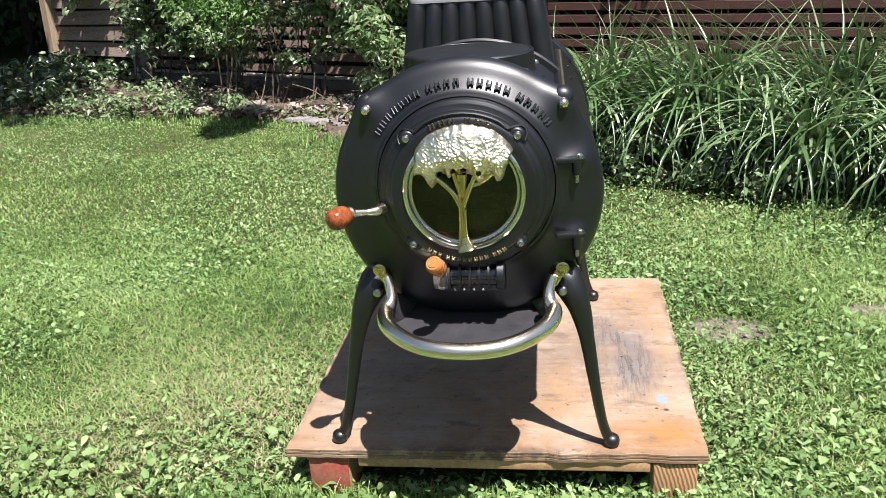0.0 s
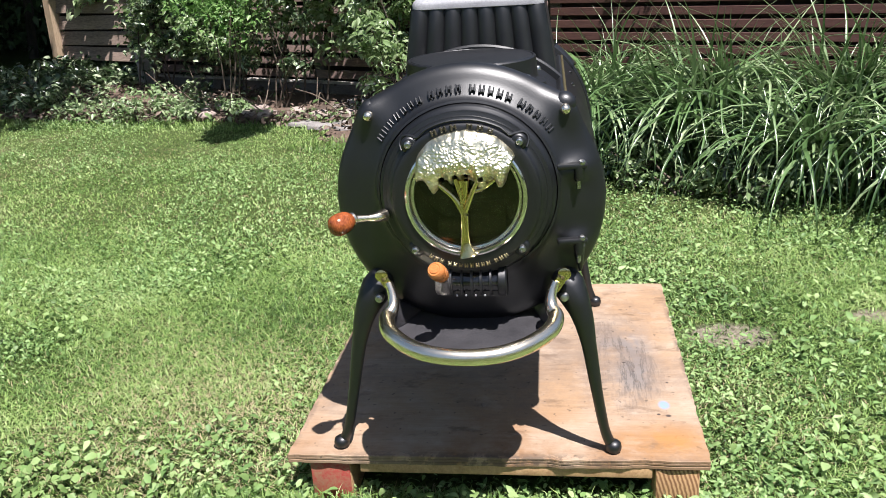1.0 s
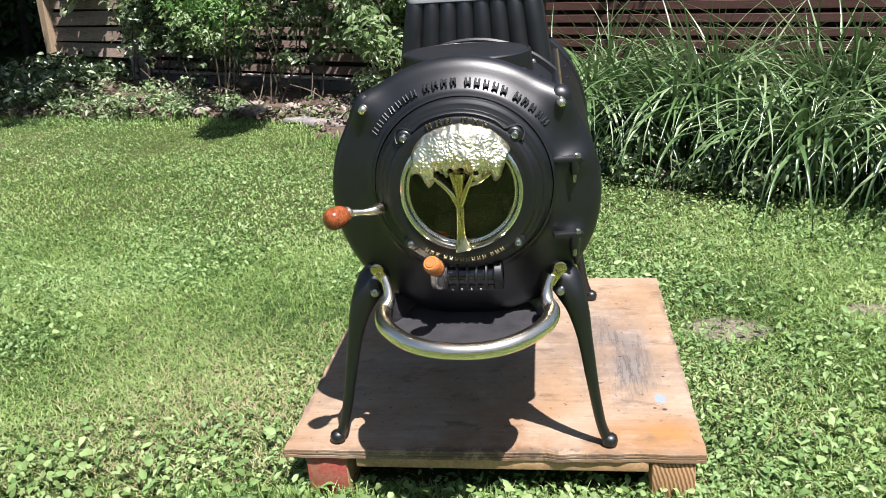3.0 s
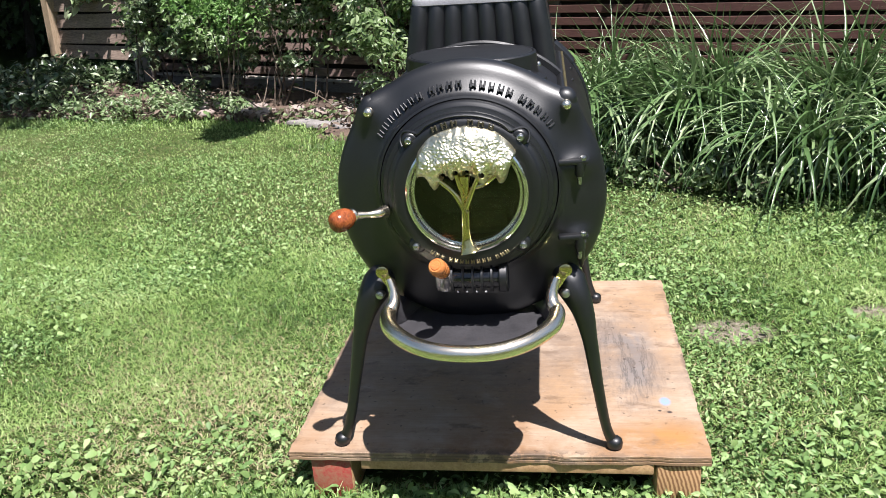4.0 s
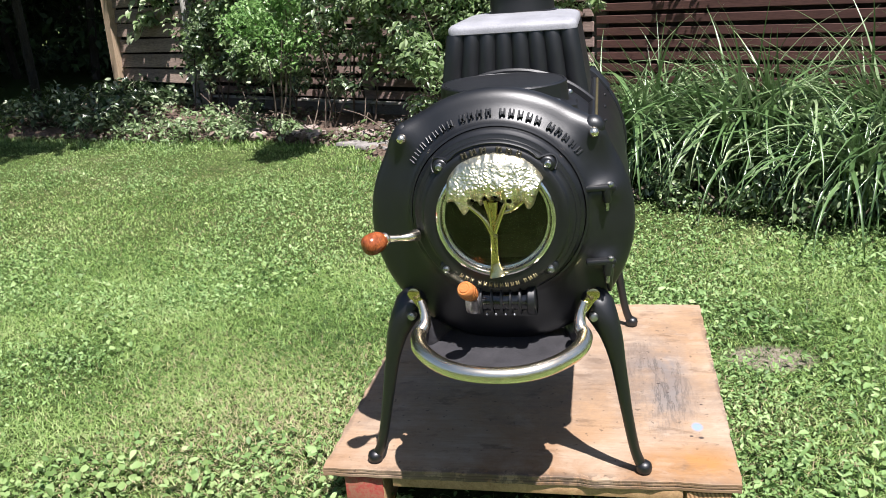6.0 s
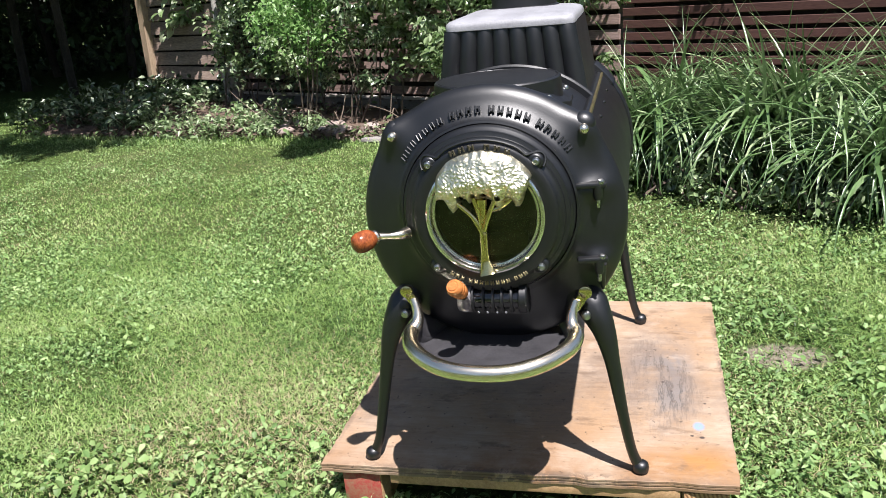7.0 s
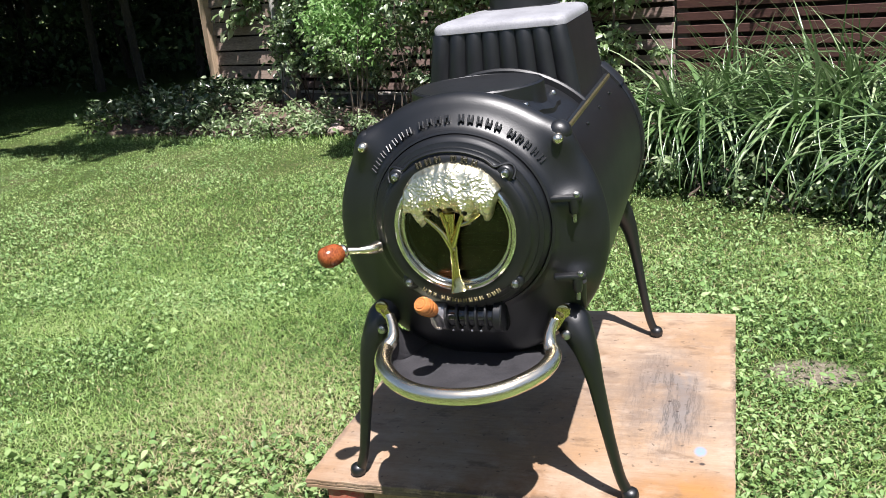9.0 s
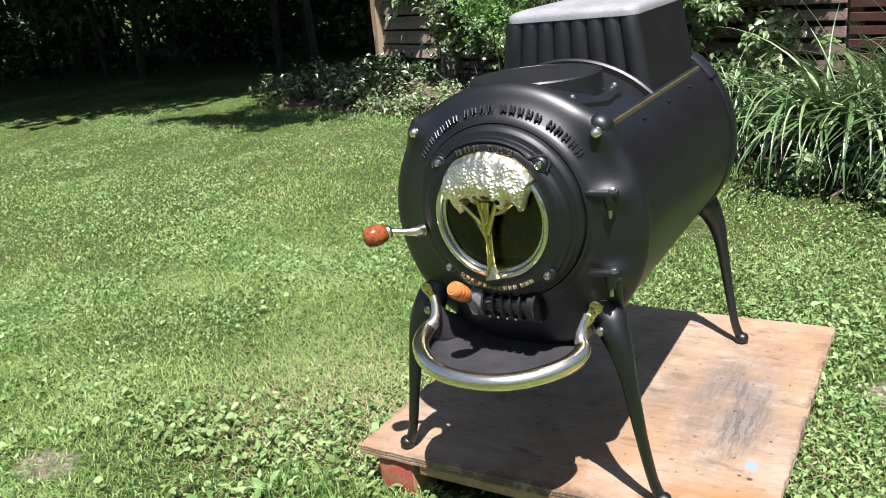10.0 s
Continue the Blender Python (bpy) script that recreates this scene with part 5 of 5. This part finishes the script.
for i in range(6):
    bx = 0.12 + 0.19 * i
    shrub((bx, 2.42 - 0.62 * (bx - 0.2)), 0.18, 0.16, SHADE_GLINT_LEAF if i % 3 == 1 else PALE_LEAF, "low_weed", "low leafy weeds under the strap leaves", (0.025, 0.05), 6, 70 + i, 40, 0.2)


# pale upright strip by the end of the fence, for a lit post edge
trunk = thing("pale_upright", "pale upright strip beside the fence, standing for a lit post edge", "tree")
p = fence_at(1.5, 0.12, FZ)
stem("trunk", [tuple(p), tuple(p + Vector((0.01, 0, 0.5))), tuple(p + Vector((0.02, 0, 1.1))), tuple(p + Vector((0.05, 0, 2.3)))], [0.03, 0.026, 0.024, 0.018], LIT_EDGE, trunk)


# stones and twigs in the bed
def rock(seed, size):
    bm = bmesh.new()
    bmesh.ops.create_icosphere(bm, subdivisions=2, radius=1.0)
    for v in bm.verts:
        v.co *= 1 + 0.22 * noise.noise(v.co * 1.6 + Vector((seed * 3.1, 0, 0)))
        v.co = Vector((v.co.x * size, v.co.y * size * 0.75, v.co.z * size * 0.38))
    me = bpy.data.meshes.new("stone")
    smooth(bm, 50)
    bm.to_mesh(me)
    bm.free()
    me.materials.append(STONE)
    return me


rocks = [rock(i, 1.0) for i in range(4)]
for i in range(16):
    x = rng.uniform(-2.6, -0.9)
    y = 4.05 - 0.35 * (x + 2.0) + rng.uniform(-0.05, 0.4)
    ob = tagged(new("stone", rocks[i % 4]), "flat pinkish-grey stone in the planting bed", "stone", "stones in the bed")
    ob.matrix_world = Matrix.Translation((x, y, ground_z(x, y) + 0.045)) @ Matrix.Rotation(rng.uniform(0, 6.28), 4, "Z") @ Matrix.Scale(rng.uniform(0.035, 0.1), 4)


def slab(seed):
    """A flat split stone with broken edges."""
    r = random.Random(seed)
    bm = bmesh.new()
    n = r.randint(6, 8)
    ring = []
    for k in range(n):
        a, d = 2 * math.pi * (k + r.uniform(-0.25, 0.25)) / n, r.uniform(0.75, 1.0)
        ring.append((d * math.cos(a), 0.62 * d * math.sin(a)))
    low = [bm.verts.new((x * 1.04, y * 1.04, 0.0)) for x, y in ring]
    mid = [bm.verts.new((x, y, 0.16 + r.uniform(-0.03, 0.03))) for x, y in ring]
    top = [bm.verts.new((x * 0.93, y * 0.93, 0.21 + r.uniform(-0.03, 0.03))) for x, y in ring]
    for a, b in ((low, mid), (mid, top)):
        for k in range(n):
            bm.faces.new((a[k], a[(k + 1) % n], b[(k + 1) % n], b[k]))
    hub = bm.verts.new((0, 0, 0.22))
    for k in range(n):
        bm.faces.new((top[k], top[(k + 1) % n], hub))
    me = bpy.data.meshes.new("flat_stone")
    smooth(bm, 25)
    bm.to_mesh(me)
    bm.free()
    me.materials.append(SLATE)
    return me


slabs = [slab(i) for i in range(4)]
for i, (x, y, s, up) in enumerate(((-1.48, 3.82, 0.13, 0.0), (-1.33, 3.72, 0.15, 0.0), (-1.12, 3.62, 0.16, 0.0), (-1.2, 3.8, 0.12, 0.0), (-1.38, 4.05, 0.12, 0.0), (-1.2, 4.12, 0.17, 0.0), (-1.22, 4.16, 0.14, 0.036), (-1.42, 4.4, 0.14, 0.0), (-1.2, 4.42, 0.18, 0.0), (-1.24, 4.46, 0.14, 0.038), (-1.62, 4.12, 0.1, 0.0))):
    ob = tagged(new("flat_stone", slabs[i % 4]), "flat grey split stone laid at the edge of the bed", "stone", "flat stones by the bed")
    ob.matrix_world = Matrix.Translation((x, y, ground_z(x, y) + 0.012 + 0.8 * up)) @ Matrix.Rotation(rng.uniform(-0.5, 0.5), 4, "Z") @ Matrix.Rotation(rng.uniform(-0.05, 0.05), 4, "X") @ Matrix.Scale(0.8 * s, 4)
brush = thing("brush_pile", "dry cut twigs lying in the bed", "twigs")
for i in range(20):
    x = rng.uniform(-2.7, -1.0)
    y = 4.15 - 0.35 * (x + 2.0) + rng.uniform(-0.05, 0.45)
    z = ground_z(x, y) + 0.05
    a, l = rng.uniform(0, 6.28), rng.uniform(0.15, 0.45)
    stem("twig", [(x, y, z), (x + l * 0.5 * math.cos(a), y + l * 0.3 * math.sin(a), z + rng.uniform(0.03, 0.15)), (x + l * math.cos(a), y + l * 0.6 * math.sin(a), z + rng.uniform(0.0, 0.3))], [0.0045, 0.004, 0.002], TWIG, brush)


# ---- woods ----
def forest_tree(x, y, h, spread, seed, clumps):
    r = random.Random(seed)
    t = thing("forest_tree", "tall woodland tree with dark trunk and a dense unseen crown added for shade", "tree", "trees of the woods")
    z = ground_z(x, y) - 0.03
    lean = (r.uniform(-0.9, 0.9), r.uniform(-0.5, 0.5))
    stem("trunk", [(x, y, z), (x + lean[0] * 0.3, y + lean[1] * 0.3, z + h * 0.35), (x + lean[0], y + lean[1], z + h)], [0.065, 0.05, 0.025], BARK, t)
    # Unseen crowns, set forward of the trunks to shade lawn and woods.
    cs, rs, ns = [], [], []
    for k in range(clumps):
        a, d = r.uniform(0, 6.28), spread * math.sqrt(r.random())
        c = (x + 0.5 + d * math.cos(a), y - 2.8 + d * math.sin(a), z + h * r.uniform(0.4, 1.0))
        cs.append(c)
        rs.append(r.uniform(0.5, 0.9))
        ns.append(int(92 * r.uniform(0.7, 1.2)))
        if k % 5 == 0:
            stem("limb", [(x + lean[0] * 0.35, y + lean[1] * 0.35, z + h * 0.4), ((x + c[0]) / 2, (y + c[1]) / 2, (z + h * 0.45 + c[2]) / 2), c], [0.05, 0.035, 0.015], BARK, t)
    me = mesh_stuff("crown", leaf_cloud(cs, rs, ns, (0.2, 0.36), (-0.1, 0.35), 0.8)[:, [0, 4, 7, 6]], DIAMOND, WOODS)
    ob = new("crown", me)
    ob.parent = t
    return t


woods = [(-9.0, 10.1), (-11.2, 10.2), (-13.2, 9.6), (-15.6, 9.4), (-7.2, 9.6), (-8.0, 8.4), (-10.2, 7.7), (-11.6, 7.8), (-14.4, 7.9), (-17.2, 8.2), (-6.3, 11.2), (-7.9, 10.8), (-10.6, 10.6), (-13.4, 10.8), (-16.4, 11.0), (-3.0, 13.0), (-6.2, 13.6), (-9.4, 13.8), (-12.6, 14.0), (-15.8, 14.2), (-8.0, 17.0), (-12.0, 17.5), (-4.0, 17.0), (-16.0, 18.0)]
for i, (x, y) in enumerate(woods):
    forest_tree(x + rng.uniform(-0.4, 0.4), y + rng.uniform(-0.3, 0.3), 6.2 + rng.uniform(-0.4, 1.0), 2.3, 100 + i, 58)


def shade_overhang():
    """A tree at the fence's end; unseen limbs added to shade bed and lawn."""
    r = random.Random(77)
    x, y = -6.6, 7.6
    z = ground_z(x, y) - 0.03
    t = thing("leaning_tree", "leaning woodland tree with unseen limbs added to shade bed and lawn", "tree", "trees of the woods")
    stem("trunk", [(x, y, z), (x + 0.5, y - 0.6, z + 2.6), (x + 1.5, y - 1.8, z + 4.2)], [0.055, 0.048, 0.035], BARK, t)
    cs, rs, ns = [], [], []
    for k in range(14):
        cs.append((-3.65 + r.gauss(0, 0.42), 2.68 + r.gauss(0, 0.09), r.uniform(4.3, 4.5)))
        rs.append(r.uniform(0.14, 0.26))
        ns.append(60)
    for k in range(12):
        cs.append((-0.98 + r.gauss(0, 0.05), 2.5 + r.gauss(0, 0.17), r.uniform(3.4, 3.6)))
        rs.append(r.uniform(0.06, 0.1))
        ns.append(26)
    fork = (x + 1.4, y - 1.7, z + 4.1)
    stem("limb", [fork, (-3.4, 3.9, 4.5), (-2.1, 3.0, 4.0), (-0.98, 2.5, 3.5)], [0.05, 0.035, 0.02, 0.008], BARK, t)
    stem("limb", [fork, (-3.9, 4.2, 4.6), (-3.8, 3.1, 4.5), (-3.65, 2.68, 4.4)], [0.05, 0.035, 0.02, 0.008], BARK, t)
    for k in range(28):
        c = (-3.15 + r.gauss(0, 0.6), 3.6 + r.gauss(0, 0.28), r.uniform(3.9, 4.9))
        cs.append(c)
        rs.append(r.uniform(0.25, 0.45))
        ns.append(52)
        if k % 6 == 0:
            stem("limb", [(x + 1.4, y - 1.7, z + 4.1), ((x + 1.4 + c[0]) / 2, (y - 1.7 + c[1]) / 2, 4.4), c], [0.045, 0.03, 0.012], BARK, t)
    ob = new("crown", mesh_stuff("crown", leaf_cloud(cs, rs, ns, (0.09, 0.18), (-0.1, 0.35), 0.8)[:, [0, 4, 7, 6]], DIAMOND, WOODS))
    ob.parent = t


shade_overhang()


def undergrowth():
    r = random.Random(9)
    cs, rs, ns = [], [], []
    for _ in range(260):
        x = r.uniform(-22, -3.0)
        y = r.uniform(8.5, 20) if x > -9 else r.uniform(7.0, 20)
        if x > -5.2 and y < 9:
            continue
        cs.append((x, y, ground_z(x, y) + r.uniform(0.1, 1.6)))
        rs.append(r.uniform(0.35, 0.8))
        ns.append(70)
    return mesh_stuff("undergrowth", keep_above(leaf_cloud(cs, rs, ns, (0.06, 0.16), (-0.3, 0.5), 0.6), 0.0), LEAF, WOODS)


stuff("undergrowth", undergrowth(), "dim leafy woodland undergrowth in deep shade", "undergrowth")


def hedge():
    """Close-set saplings and brambles under the first crowns."""
    path = [(-23, 4.5), (-17, 9.0), (-10, 11.2), (-4.2, 10.4)]
    cs, rs, ns = [], [], []
    for (xa, ya), (xb, yb) in zip(path, path[1:]):
        n = int(math.hypot(xb - xa, yb - ya) * 11)
        for k in range(n):
            t = k / n
            cs.append((xa + (xb - xa) * t + rng.uniform(-0.5, 0.5), ya + (yb - ya) * t + rng.uniform(-0.5, 0.5), rng.uniform(-0.1, 1.7)))
            rs.append(rng.uniform(0.35, 0.6))
            ns.append(110)
    return mesh_stuff("saplings", keep_above(leaf_cloud(cs, rs, ns, (0.1, 0.2), (-0.3, 0.6), 0.8)[:, [0, 4, 7, 6]], 0.0), DIAMOND, WOODS)


stuff("saplings", hedge(), "dense dim saplings and brambles under the trees", "undergrowth")


def thicket():
    """The dense far edge of the woods."""
    path = [(-34, -2), (-27, 6), (-21, 14), (-13, 20), (-4, 22), (6, 22)]
    cs, rs, ns = [], [], []
    for (xa, ya), (xb, yb) in zip(path, path[1:]):
        n = int(math.hypot(xb - xa, yb - ya) * 5)
        for k in range(n):
            t = k / n
            cs.append((xa + (xb - xa) * t + rng.uniform(-0.8, 0.8), ya + (yb - ya) * t + rng.uniform(-0.8, 0.8), rng.uniform(-0.2, 2.2)))
            rs.append(rng.uniform(0.6, 1.0))
            ns.append(80)
    return mesh_stuff("thicket", leaf_cloud(cs, rs, ns, (0.2, 0.42), (-0.3, 0.6), 0.8)[:, [0, 4, 7, 6]], DIAMOND, WOODS)


stuff("thicket", thicket(), "dense dark thicket at the back of the woods", "thicket")


def unseen_tree_line():
    """Unseen trees on the sides away from the woods, added to darken reflections."""
    path = [(-34, -2), (-28, -13), (-14, -18), (0, -19), (13, -16), (19, -5), (17, 9), (6, 22)]
    cs, rs, ns = [], [], []
    for (xa, ya), (xb, yb) in zip(path, path[1:]):
        n = int(math.hypot(xb - xa, yb - ya) * 5)
        for k in range(n):
            t = k / n
            cs.append((xa + (xb - xa) * t + rng.uniform(-1.0, 1.0), ya + (yb - ya) * t + rng.uniform(-1.0, 1.0), rng.uniform(-0.2, 1.0) ** 2 * 7.0))
            rs.append(rng.uniform(0.8, 1.3))
            ns.append(70)
    return mesh_stuff("unseen_tree_line", leaf_cloud(cs, rs, ns, (0.35, 0.65), (-0.3, 0.6), 0.8)[:, [0, 4, 7, 6]], DIAMOND, WOODS)


stuff("unseen_tree_line", unseen_tree_line(), "dense dark leafy trees, unseen, added to darken the reflections", "trees")


def bed_cover():
    """Weeds, fallen leaves and tufts over the planting bed and its ragged edge."""
    n = 14000
    u, off = NR.uniform(0.2, 8.6, n), NR.beta(1.6, 1.3, n)
    off = off * (bed_reach(u) + 0.12)
    x = F0.x + FU.x * u + FN.x * off
    y = F0.y + FU.y * u + FN.y * off
    k = NR.uniform(0, 1, n) < 0.4 + 0.45 * patchiness(x, y, 3.0, 21)
    x, y = x[k], y[k]
    m = len(x)
    c = np.stack([x, y, gz_array(x, y) + NR.uniform(0.02, 0.09, m)], 1)
    v = leaves(c, NR.uniform(0.025, 0.06, m), NR.normal(0.0, 0.45, m), 0.6, 0.3)
    h = m // 4
    stuff("bed_weeds", mesh_stuff("bed_weeds", v[:h], LEAF, VINE), "small leafy weeds covering the planting bed", "weeds")
    stuff("fallen_leaves", mesh_stuff("fallen_leaves", v[h:], LEAF, LITTER), "dry brown and pinkish fallen leaves on the bed", "leaf litter")
    n = 9000
    u, off = NR.uniform(-0.2, 8.7, n), NR.uniform(-0.1, 0.25, n)
    off = off + bed_reach(u)
    x = F0.x + FU.x * u + FN.x * off
    y = F0.y + FU.y * u + FN.y * off
    stuff("edge_grass", mesh_stuff("edge_grass", blades(x, y, NR.uniform(0.025, 0.07, n), NR.uniform(0.0015, 0.003, n), NR.beta(2, 1.4, n) * 0.95, 0.8), BLADE, GRASS), "longer unmown grass along the bed edge", "grass")
    n = 3600
    x, y = NR.uniform(-0.6, 0.65, n), NR.normal(-0.055, 0.04, n)
    k = y < -0.016
    x, y, n = x[k], y[k], int(k.sum())
    stuff("platform_grass", mesh_stuff("platform_grass", blades(x, y, NR.uniform(0.04, 0.085, n), NR.uniform(0.0008, 0.0018, n), NR.beta(2, 2, n) * 0.9, 0.9), BLADE, GRASS), "longer grass along the platform's front edge", "grass")


bed_cover()
